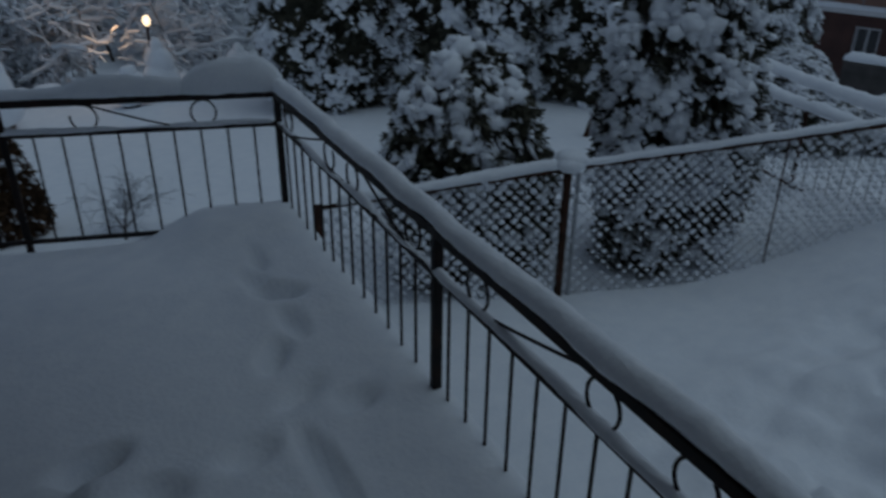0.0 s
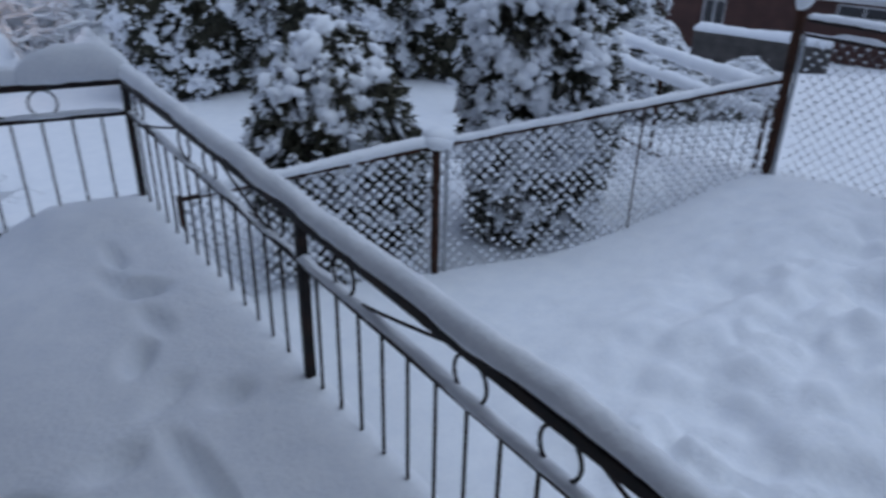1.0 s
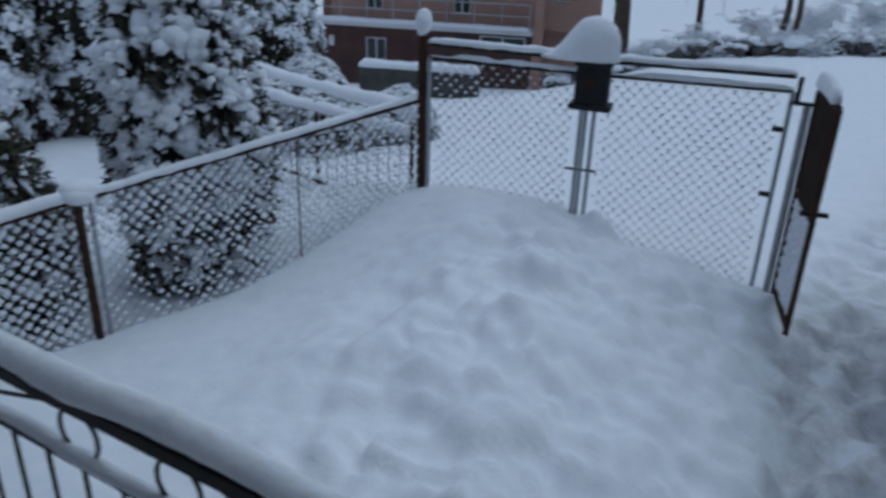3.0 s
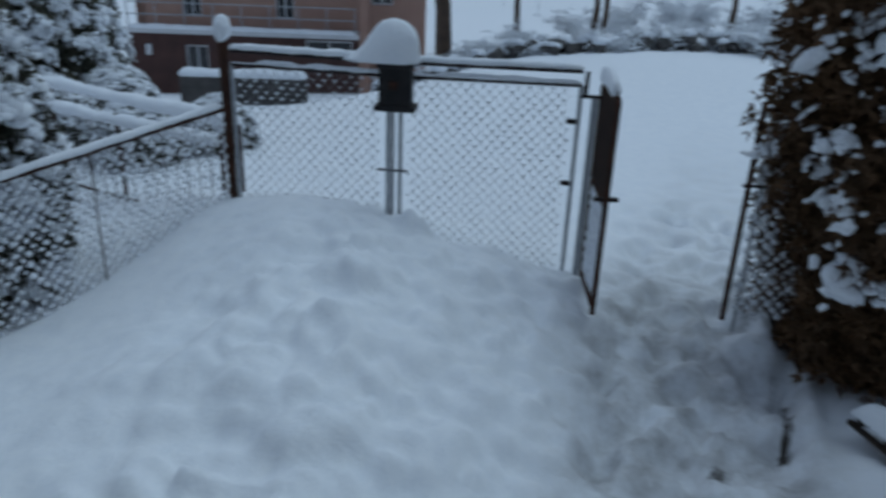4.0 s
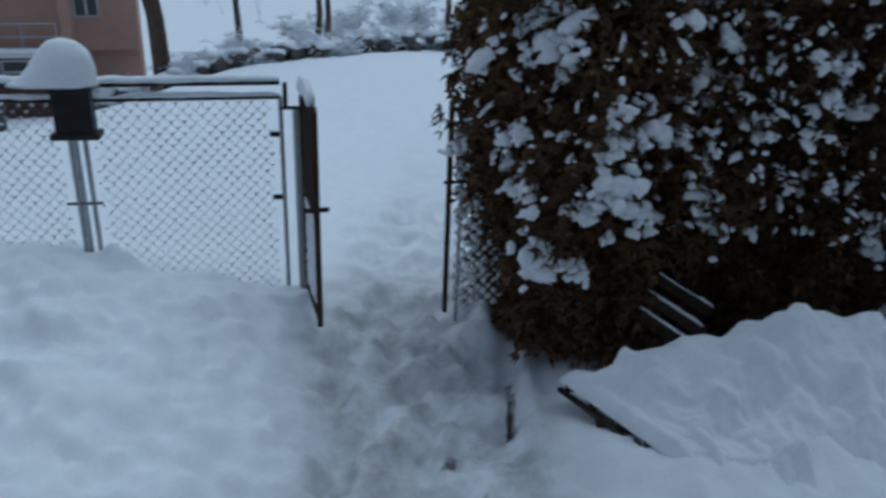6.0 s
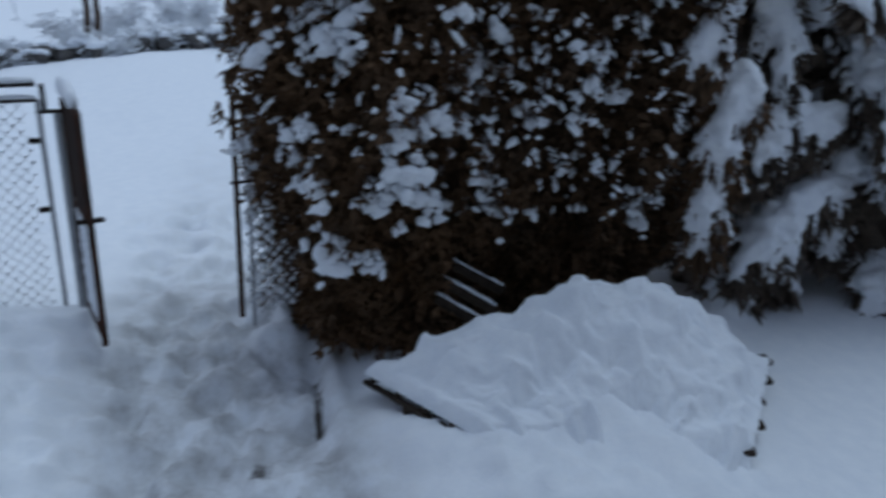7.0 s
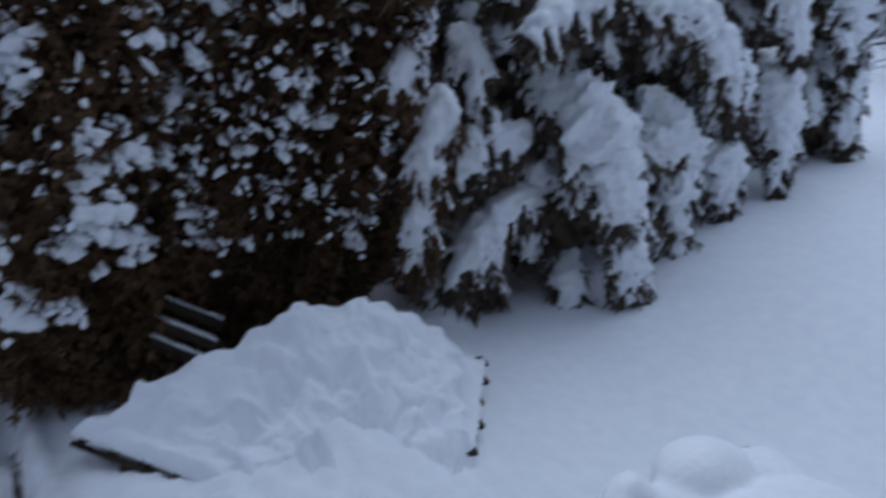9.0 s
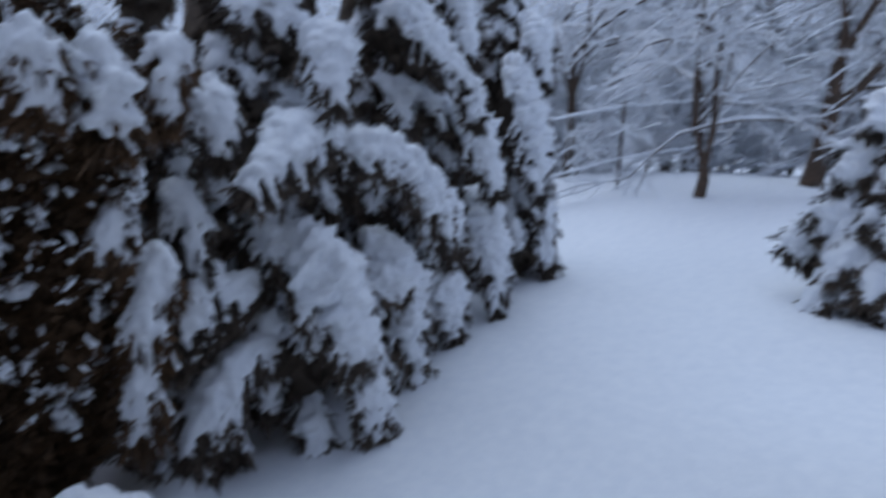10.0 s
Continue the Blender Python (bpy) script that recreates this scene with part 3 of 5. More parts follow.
def gate_parts():
    for k, (p, q) in enumerate(((GL, GM), (GM, GR))):
        d = (Vector(q) - Vector(p)).normalized()
        a, b = Vector(p) + d * 0.05, Vector(q) - d * 0.03
        for z, r in ((TOP, 0.014), (SECOND, 0.012)):
            bm = bmesh.new()
            tube(bm, [(*a, z), (*b, z)], r, 8)
            part("cross_tube", bm, IRON, gate)
        for e in (a, b):
            post(gate, e.x, e.y, -0.72, SECOND, 0.014, ZINC, "upright", "pale zinc tube")
        bm = bmesh.new()
        tube(bm, [(*a, -0.70), (*b, -0.70)], 0.014, 8)
        part("bottom_tube", bm, ZINC, gate)
        aa, bb = a + d * 0.05, b - d * 0.05
        chain_link(gate, aa, bb, (-0.70, -0.70), (SECOND, SECOND), 20 + k, lump=0.8, fat=0.55)
        ridge(gate, (*a, TOP + 0.012), (*b, TOP + 0.012), 0.05, 0.036, 30 + k)
        ridge(gate, (*a, SECOND + 0.010), (*b, SECOND + 0.010), 0.036, 0.028, 33 + k, gaps=-0.1)
    post(gate, GM[0], GM[1], -0.72, SECOND, 0.013, ZINC, "upright", "pale zinc tube")
    bm = bmesh.new()
    d = (Vector(GR) - Vector(GL)).normalized()
    c = Vector(GM)
    bar(bm, (*(c - d * 0.10), -0.03), (*(c + d * 0.10), -0.03), 0.02, 0.012, 0.002)
    part("latch_bar", bm, IRON, gate)
    for z in (-0.05, 0.35):
        bm = bmesh.new()
        e = Vector(GR) - d * 0.05
        bar(bm, (*(e - d * 0.05), z), (*(e + d * 0.03), z), 0.02, 0.03, 0.002)
        part("hinge", bm, IRON, gate)


flat(gate, gate_parts)

corner = thing("gate_post", "tall rusty gate post with a cap of snow", "post", (*GL, -0.7), "gate posts")


def corner_parts():
    post(corner, GL[0], GL[1], -0.9, 0.74, 0.030, RUST, "tube")
    cap(corner, (GL[0], GL[1], 0.79), (0.062, 0.06, 0.075), 8)


flat(corner, corner_parts)
hinge_post = thing("gate_post", "dark steel hinge post beside the open gate", "post", (*GR, -0.9), "gate posts")


def hinge_parts():
    d = (Vector(GR) - Vector(GL)).normalized()
    p = Vector(GR) + d * 0.06
    post(hinge_post, p.x, p.y, -1.0, 0.50, 0.022, ZINC, "tube", "pale snow-dusted tube")
    bm = bmesh.new()
    bar(bm, (*(p - d * 0.10), 0.51), (*(p + d * 0.05), 0.51), 0.03, 0.018, 0.002)
    part("bracket", bm, IRON, hinge_post)
    post(hinge_post, GR[0], GR[1], 0.50, TOP, 0.014, IRON, "stub")


flat(hinge_post, hinge_parts)

box = thing("letter_box", "black sheet-metal letter box under a dome of snow", "letter box", (GM[0] - 0.075, GM[1] - 0.05, 0.385))
yaw = math.atan2(GR[1] - GL[1], GR[0] - GL[0])
box.rotation_euler = (0, 0, yaw)
bm = bmesh.new()
block(bm, (0.20, 0.12, 0.25), pose(0, 0, 0.145), 0.012)
part("case", bm, BOX, box)
bm = bmesh.new()
block(bm, (0.255, 0.15, 0.035), pose(0, 0, 0.018), 0.006)
part("tray", bm, BOX, box)
bm = bmesh.new()
block(bm, (0.22, 0.14, 0.03), pose(0, 0, 0.275), 0.006)
part("lid", bm, BOX, box)
bm = bmesh.new()
block(bm, (0.05, 0.006, 0.05), pose(-0.01, -0.067, 0.16), 0.002)
part("badge", bm, RUST, box, "small reddish plate")
verts, faces = [], []
for i in range(17):
    h = i / 16
    for j in range(28):
        b = 2 * math.pi * j / 28
        r = 0.172 * (1 - h ** 2.3) ** 0.5 * (1 + 0.10 * noise.noise(Vector((math.cos(b) * 1.3, math.sin(b) * 1.3, h * 2))))
        verts.append((r * math.cos(b) - 0.02 - 0.14 * (1 - h) ** 4 * (math.cos(b) < 0), 0.02 + 0.62 * r * math.sin(b), 0.288 + 0.255 * h))
for i in range(16):
    for j in range(28):
        k = (j + 1) % 28
        faces.append((i * 28 + j, i * 28 + k, (i + 1) * 28 + k, (i + 1) * 28 + j))
faces += [tuple(range(27, -1, -1)), tuple(range(16 * 28, 17 * 28))]
v, f = verts, faces
put("snow_dome", mesh("snow_dome", v, f, SNOW, True), box, "tall rounded dome of snow")

# the small gate, standing open
leaf = thing("open_gate", "open rusty walk-through gate with a dark panel", "gate", (*LF, -0.7))


def leaf_parts():
    d = (Vector(HP) - Vector(LF)).normalized()
    h = Vector(HP) - d * 0.06
    m = lambda k: Vector(LF) + (h - Vector(LF)) * k
    bm = bmesh.new()
    bar(bm, (*LF, -0.66), (*LF, 0.62), 0.032, 0.032, 0.004)
    part("edge_tube", bm, RUST, leaf)
    bm = bmesh.new()
    bar(bm, (*h, -0.66), (*h, 0.60), 0.03, 0.03, 0.004)
    part("hinge_tube", bm, RUST, leaf)
    for z in (0.62, 0.02, -0.62):
        bm = bmesh.new()
        bar(bm, (*m(0.02), z), (*m(0.98), z), 0.028, 0.028, 0.004)
        part("cross_tube", bm, RUST, leaf)
    bm = bmesh.new()
    bar(bm, (*m(0.05), 0.32), (*m(0.95), 0.32), 0.014, 0.56, 0.003)
    part("panel", bm, PANEL, leaf, "dark brown sheet panel")
    bm = bmesh.new()
    w = Vector((-d.y, d.x))
    bar(bm, (*(m(0.02) - w * 0.07), 0.06), (*(m(0.02) + w * 0.07), 0.06), 0.03, 0.022, 0.003)
    part("handle", bm, IRON, leaf)
    chain_link(leaf, m(0.04), m(0.96), (-0.6, -0.6), (0.02, 0.02), 41, lump=1.2, fat=1.5)
    ridge(leaf, (*m(0.12), 0.632), (*m(1.0), 0.632), 0.05, 0.09, 44)


flat(leaf, leaf_parts)

right_fence = thing("wire_fence", "wire-mesh fence panel clogged with snow beside the hedge", "fence", (*RF, -0.7))


def right_parts():
    e = (4.40, -2.98)
    post(right_fence, RF[0], RF[1], -0.62, 0.66, 0.016, RUST)
    post(right_fence, RF[0] + 0.03, RF[1] - 0.07, -0.70, 0.60, 0.011, ZINC, "upright", "pale zinc tube")
    post(right_fence, *e, -0.75, 0.66, 0.016, RUST)
    bm = bmesh.new()
    bar(bm, (RF[0] - 0.005, RF[1] + 0.03, 0.20), (RF[0] + 0.04, RF[1] - 0.16, 0.20), 0.02, 0.016, 0.002)
    part("latch", bm, IRON, right_fence)
    chain_link(right_fence, (RF[0] + 0.02, RF[1] - 0.06), e, (-0.62, -0.62), (0.60, 0.60), 43, lump=1.4, fat=1.6)
    bm = bmesh.new()
    tube(bm, [(*RF, 0.62), (*e, 0.62)], 0.012, 8)
    part("top_tube", bm, RUST, right_fence)


flat(right_fence, right_parts)

# ---- trees ----


def thuja(label, x, y, z0, height, radius, seed, count, clumps, material=THUJA, big=0.10, leaf=0.055, tip=3.0, foot=0.75, facing=None, group="", placed=(), bare=0.0, small=900, voxel=0.0):
    """A dense evergreen: a trunk, an uneven crown of small fans, a dark inner mass, and snow caught on it in ragged clumps."""
    rng = np.random.default_rng(seed)
    root = thing("thuja", label, "tree", (x, y, z0), group)
    bm = bmesh.new()
    tube(bm, [(0, 0, -0.2), (0.01, 0, height * 0.3), (0, 0.02, height * 0.8)], [radius * 0.11, radius * 0.08, 0.01], 8)
    part("trunk", bm, BARK, root)

    def skin(u, a, k=1.0):
        prof = np.clip(1 - np.clip(u, 0, 1) ** tip, 0.004, 1) ** 0.5 * (foot + (1 - foot) * np.clip(u / 0.35, 0, 1))
        wav = 1 + 0.10 * np.sin(3 * a + seed + 4 * u) + 0.08 * np.sin(7 * a - 9 * u + seed * 2) + 0.05 * np.sin(13 * a + 17 * u) + 0.04 * np.sin(29 * a - 31 * u)
        r = radius * prof * wav * k
        return np.stack([r * np.cos(a), r * np.sin(a), height * u], -1)

    def draw(n, low=0.01):
        a = rng.uniform(0, 2 * np.pi, n) if facing is None else facing + rng.normal(0, 1.1, n)
        return rng.uniform(low, 1, n) ** 0.92, a

    u, a = draw(count)
    p = skin(u, a) * np.concatenate([np.repeat(rng.uniform(0.84, 1.05, (count, 1)), 2, 1), np.ones((count, 1))], 1)
    out = np.stack([np.cos(a), np.sin(a), np.zeros(count)], -1)
    way = out * 0.9 + np.array([0, 0, 0.1]) + 0.6 * rng.normal(size=(count, 3))
    v, f = sprays(p, way, rng.uniform(0.6, 1.4, count) * leaf, 0.15, rng, 5, 0.6)
    tagged(put("crown", mesh("crown", v, f, material), root, "dark scaly foliage in small fans"), kind="stuff")
    uu, aa = np.meshgrid(np.linspace(0.0, 0.985, 40), np.linspace(0, 2 * np.pi, 60, endpoint=False), indexing="ij")
    g = skin(uu.ravel(), aa.ravel(), 0.86 + 0.05 * rng.normal(size=2400))
    w = 60
    fs = [(i * w + j, i * w + (j + 1) % w, (i + 1) * w + (j + 1) % w, (i + 1) * w + j) for i in range(39) for j in range(w)]
    put("inner_crown", mesh("inner_crown", g, fs, material), root, "dark inner mass of the crown")
    # snow: ragged clumps of many lumps, hanging outwards and down
    u, a = draw(clumps, bare)
    c0 = list(skin(u, a, 1.04))
    size = list(big * rng.uniform(0.2, 1.0, clumps) ** 1.5 * (0.75 + 0.5 * u))
    a = list(a)
    for px, py, pz, s in placed:
        q = np.array([px - x, py - y, pz - z0])
        b = math.atan2(q[1], q[0])
        at = skin(np.array([q[2] / height]), np.array([b]), 1.05)[0]
        c0.append(at)
        size.append(s)
        a.append(b)
    cs, al, sz = [], [], []
    for c, s, b in zip(c0, size, a):
        o = np.array([math.cos(b), math.sin(b), 0])
        t = np.array([-o[1], o[0], 0])
        tilt = rng.normal() * 0.5
        for k in range(5 + int(70 * s)):
            r1, r2 = rng.normal(), rng.normal()
            off = t * (r1 * s * 0.60) + np.array([0, 0, 1]) * (r2 * s * 0.45 + tilt * r1 * s * 0.5) - o * (0.15 * s + 0.25 * s * r2)
            near = math.exp(-0.35 * (r1 * r1 + r2 * r2))
            cs.append(c + off)
            al.append(o * rng.uniform(0.1, 0.8) + t * rng.normal() * 0.8 + np.array([0, 0, -rng.uniform(-0.3, 1.0)]))
            q = s * (0.16 + 0.34 * near) * rng.uniform(0.7, 1.2) + 0.004
            sz.append((q * rng.uniform(0.8, 1.35), q * rng.uniform(0.7, 1.1), q * rng.uniform(0.5, 0.85)))
    v, f = lumps(np.array(cs), np.array(al), np.array(sz), rng, 1, 0.6)
    load = tagged(put("snow_load", mesh("snow_load", v, f, SNOW, True), root, "ragged clumps of fresh snow"), kind="stuff")
    if voxel:
        melt(load, voxel, 1)
    cs, al, sz = [], [], []
    u, a = draw(small, bare)
    for c, b in zip(skin(u, a, 1.045), a):
        cs.append(c)
        al.append(np.array([math.cos(b), math.sin(b), -rng.uniform(0, 1)]) + 0.5 * rng.normal(size=3))
        q = rng.uniform(0.2, 1.0) ** 1.5 * 0.026 + 0.004
        sz.append((q * rng.uniform(1.0, 2.4), q * rng.uniform(0.6, 1.0), q * 0.55))
    v, f = lumps(np.array(cs), np.array(al), np.array(sz), rng, 1, 0.6)
    tagged(put("snow_dusting", mesh("snow_dusting", v, f, SNOW, True), root, "small flecks of snow"), kind="stuff")
    return root


def laden_bough(load, twigs, wood, base, tip, width, rng):
    """A bough bent down by its snow: a soft tongue with finger-like side twigs, and dark needles hanging out below."""
    base, tip = np.array(base, float), np.array(tip, float)
    flat_way = (tip - base) * np.array([1, 1, 0])
    bend = base + 0.6 * flat_way + np.array([0, 0, 0.06 + 0.10 * np.linalg.norm(flat_way)])
    at = lambda s: base * (1 - s) ** 2 + 2 * bend * s * (1 - s) + tip * s * s
    length = sum(np.linalg.norm(at((k + 1) / 10) - at(k / 10)) for k in range(10))
    tube(wood, [at(s) - np.array([0, 0, 0.03]) for s in (0, 0.3, 0.6, 0.95)], [0.022, 0.018, 0.012, 0.005], 5)
    n = max(6, int(length / 0.035))
    face = unit(np.array([-0.8, 0.35, 0.75]))   # the way the tongue of snow faces: off the tree and up
    phase = rng.uniform(0, 6)
    for k in range(n + 1):
        s = k / n
        c, d = at(s), unit(at(min(1.0, s + 0.03)) - at(max(0.0, s - 0.03)))
        side0 = unit(np.cross(d, face))
        up = np.cross(side0, d)
        up = up * np.sign(up @ face)
        w = width * 0.5 * (0.50 + 0.50 * math.sin(math.pi * min(1, 0.18 + 0.72 * s))) * 1.2 * (1 + 0.25 * math.sin(phase + 9 * s) + 0.14 * rng.normal()) * (0.45 if s > 0.94 else 1)
        for off in (-0.45, 0.0, 0.45):
            if off and rng.random() < 0.25:
                continue
            q = c + side0 * (off * w * 1.1 + 0.1 * w * rng.normal()) + up * (0.22 * w * (1 - abs(off))) - np.array([0, 0, 0.45 * abs(off) * w])
            load.append((q, d + 0.2 * rng.normal(size=3), (0.055, w * rng.uniform(0.40, 0.62), w * rng.uniform(0.34, 0.50))))
        for sg in (-1, 1):
            if rng.random() < 0.62:
                fl = (0.5 + 0.7 * rng.random()) * w + 0.05
                fd = unit(side0 * sg * rng.uniform(0.4, 1.0) + d * 0.7 + np.array([0, 0, -rng.uniform(0.3, 1.1)]))
                p0 = c + side0 * sg * w * 0.62 - np.array([0, 0, 0.2 * w])
                r0 = rng.uniform(0.020, 0.034)
                for g in range(5):
                    load.append((p0 + fd * fl * g / 4 - np.array([0, 0, 0.02 * (g / 4) ** 2]), fd, (fl * 0.17, r0 * (1.15 - 0.10 * g), r0 * 0.9 * (1.1 - 0.08 * g))))
                for g in range(7):
                    twigs.append((p0 + fd * fl * rng.uniform(0, 1.1) - np.array([0, 0, r0]), fd + 0.6 * rng.normal(size=3) - np.array([0, 0, 0.5]), rng.uniform(0.05, 0.11)))
        for g in range(16):
            o = rng.uniform(-1.0, 1.0)
            twigs.append((c + side0 * o * w - np.array([0, 0, 0.4 * abs(o) * w + 0.05 + 0.05 * rng.random()]), d + side0 * o + np.array([0, 0, -0.9]) + 0.4 * rng.normal(size=3), rng.uniform(0.06, 0.14)))


def boughs(root, listed, seed, voxel=0.017, material=None):
    """Hangs laden boughs, given by world places of their base and tip and their width, on a tree."""
    rng = np.random.default_rng(seed)
    load, twigs, wood = [], [], bmesh.new()
    o = np.array(root.location)
    for base, tip, width in listed:
        laden_bough(load, twigs, wood, np.array(base) - o, np.array(tip) - o, width, rng)
    tagged(part("laden_branch", wood, BARK, root), kind="stuff")
    v, f = sprays(np.array([q[0] for q in twigs]), np.array([q[1] for q in twigs]), np.array([q[2] for q in twigs]), 0.12, rng, 3, 0.35)
    tagged(put("hanging_needles", mesh("hanging_needles", v, f, material or SPRUCE), root, "dark needles hanging out below the snow"), kind="stuff")
    v, f = lumps(np.array([q[0] for q in load]), np.array([q[1] for q in load]), np.array([q[2] for q in load]), rng, 1, 0.35)
    tagged(melt(put("bough_snow", mesh("bough_snow", v, f, SNOW, True), root, "thick soft tongues of snow bending the boughs"), voxel, 1), kind="stuff")


def conifer(label, x, y, z0, height, radius, seed, levels, per, facing=None, spread=3.2, droop=0.9, heavy=1.0, name="spruce", fine=1.0, voxel=0.018):
    """A spruce whose drooping boughs carry long tongues of snow with finger-like ends."""
    rng = np.random.default_rng(seed)
    root = thing(name, label, "tree", (x, y, z0))
    bm = bmesh.new()
    tube(bm, [(0, 0, -0.3), (0.02, 0, height * 0.4), (0, 0, height)], [0.09, 0.06, 0.01], 8)
    part("trunk", bm, BARK, root)
    base, way, ln = [], [], []
    cs, al, sz, fs = [], [], [], []
    wood = bmesh.new()
    for i in range(levels):
        u = (i + 0.5) / levels
        reach = radius * (1 - u) ** 0.75 * 1.02 + 0.08
        for j in range(per):
            b = (facing + rng.uniform(-spread / 2, spread / 2)) if facing is not None else rng.uniform(0, 2 * math.pi)
            o = np.array([math.cos(b), math.sin(b), 0.0])
            t = np.array([-o[1], o[0], 0.0])
            r = reach * rng.uniform(0.72, 1.08)
            z = height * (0.10 + 0.88 * u) + rng.normal() * 0.05
            dr = droop * rng.uniform(0.7, 1.25)
            curve = lambda s: o * (r * s * (1 - 0.15 * s * s)) + np.array([0, 0, z + 0.10 * r * math.sin(s * 2.2) - dr * r * s * s * 0.62])
            tube(wood, [curve(s) for s in (0, 0.35, 0.7, 1.0)], [0.016, 0.012, 0.008, 0.003], 4)
            n = int(16 * r / 0.8)
            for k in range(n):
                s = 0.25 + 0.75 * (k + rng.random()) / n
                c, c2 = curve(s), curve(min(1.05, s + 0.08))
                d = unit(c2 - c)
                wide = 0.17 * r / 0.8 * math.sin(math.pi * min(1, 0.15 + 0.85 * s)) + 0.03
                # needles under and beside the bough
                for m in range(int(15 * fine)):
                    off = t * rng.uniform(-1.5, 1.5) * wide
                    base.append(c + off + np.array([0, 0, -abs(off @ t) * 0.35 - rng.uniform(0.0, 0.06)]))
                    way.append(d + t * np.sign(off @ t) * 0.7 + np.array([0, 0, -0.5]) + 0.3 * rng.normal(size=3))
                    ln.append(rng.uniform(0.06, 0.14))
                if rng.random() < 0.88 * heavy * (0.6 + 0.5 * s):
                    for g in range(2):
                        q = wide * rng.uniform(0.55, 1.05)
                        cs.append(c + np.array([0, 0, 0.30 * q]) + t * rng.normal() * 0.32 * wide + d * rng.normal() * 0.03)
                        al.append(d + 0.3 * rng.normal(size=3))
                        sz.append((0.065 * r / 0.8 * rng.uniform(0.7, 1.4) + 0.02, q * rng.uniform(0.45, 0.80), q * rng.uniform(0.36, 0.60)))
                for g in range(4):
                    off = t * rng.uniform(-1.4, 1.4) * wide
                    fs.append((c + off + np.array([0, 0, -abs(off @ t) * 0.30]), d + t * np.sign(off @ t) * 0.7 + np.array([0, 0, -0.5]), (0.050 * rng.uniform(0.5, 1.3), 0.015 * rng.uniform(0.6, 1.3), 0.011)))
                # fingers of snow on the side twigs
                for sg in (-1, 1):
                    if rng.random() < 0.75 * heavy:
                        fl = wide * rng.uniform(0.8, 1.5)
                        fd = unit(t * sg * 0.8 + d * 0.7 + np.array([0, 0, -rng.uniform(0.3, 1.0)]))
                        for g in range(3):
                            cs.append(c + fd * fl * (0.35 + 0.33 * g) + np.array([0, 0, 0.01]))
                            al.append(fd + 0.1 * rng.normal(size=3))
                            sz.append((fl * 0.26, 0.030 * rng.uniform(0.7, 1.2) * (1.25 - 0.25 * g), 0.022 * rng.uniform(0.8, 1.3)))
    tagged(part("bough_wood", wood, BARK, root), kind="stuff")
    v, f = lumps(np.array([q[0] for q in fs]), np.array([q[1] for q in fs]), np.array([q[2] for q in fs]), rng, 1, 0.5)
    tagged(put("frost", mesh("frost", v, f, SNOW, True), root, "thin snow on the small twigs"), kind="stuff")
    uu, aa = np.meshgrid(np.linspace(0.05, 0.95, 26), np.linspace(0, 2 * np.pi, 36, endpoint=False), indexing="ij")
    rr = (radius * 0.62 * (1 - uu) ** 0.75 * (1 + 0.12 * rng.normal(size=uu.shape))).ravel()
    g = np.stack([rr * np.cos(aa.ravel()), rr * np.sin(aa.ravel()), height * uu.ravel() + 0.06 * rng.normal(size=rr.size)], -1)
    fs = [(i * 36 + j, i * 36 + (j + 1) % 36, (i + 1) * 36 + (j + 1) % 36, (i + 1) * 36 + j) for i in range(25) for j in range(36)]
    put("inner_crown", mesh("inner_crown", g, fs, SPRUCE), root, "dark inner mass of the crown")
    v, f = sprays(np.array(base), np.array(way), np.array(ln), 0.13, rng, 3, 0.35)
    tagged(put("needles", mesh("needles", v, f, SPRUCE), root, "dark needles under the snow"), kind="stuff")
    v, f = lumps(np.array(cs), np.array(al), np.array(sz), rng, 1, 0.55)
    tagged(melt(put("snow_load", mesh("snow_load", v, f, SNOW, True), root, "long drooping tongues of snow"), voxel, 1), kind="stuff")
    return root


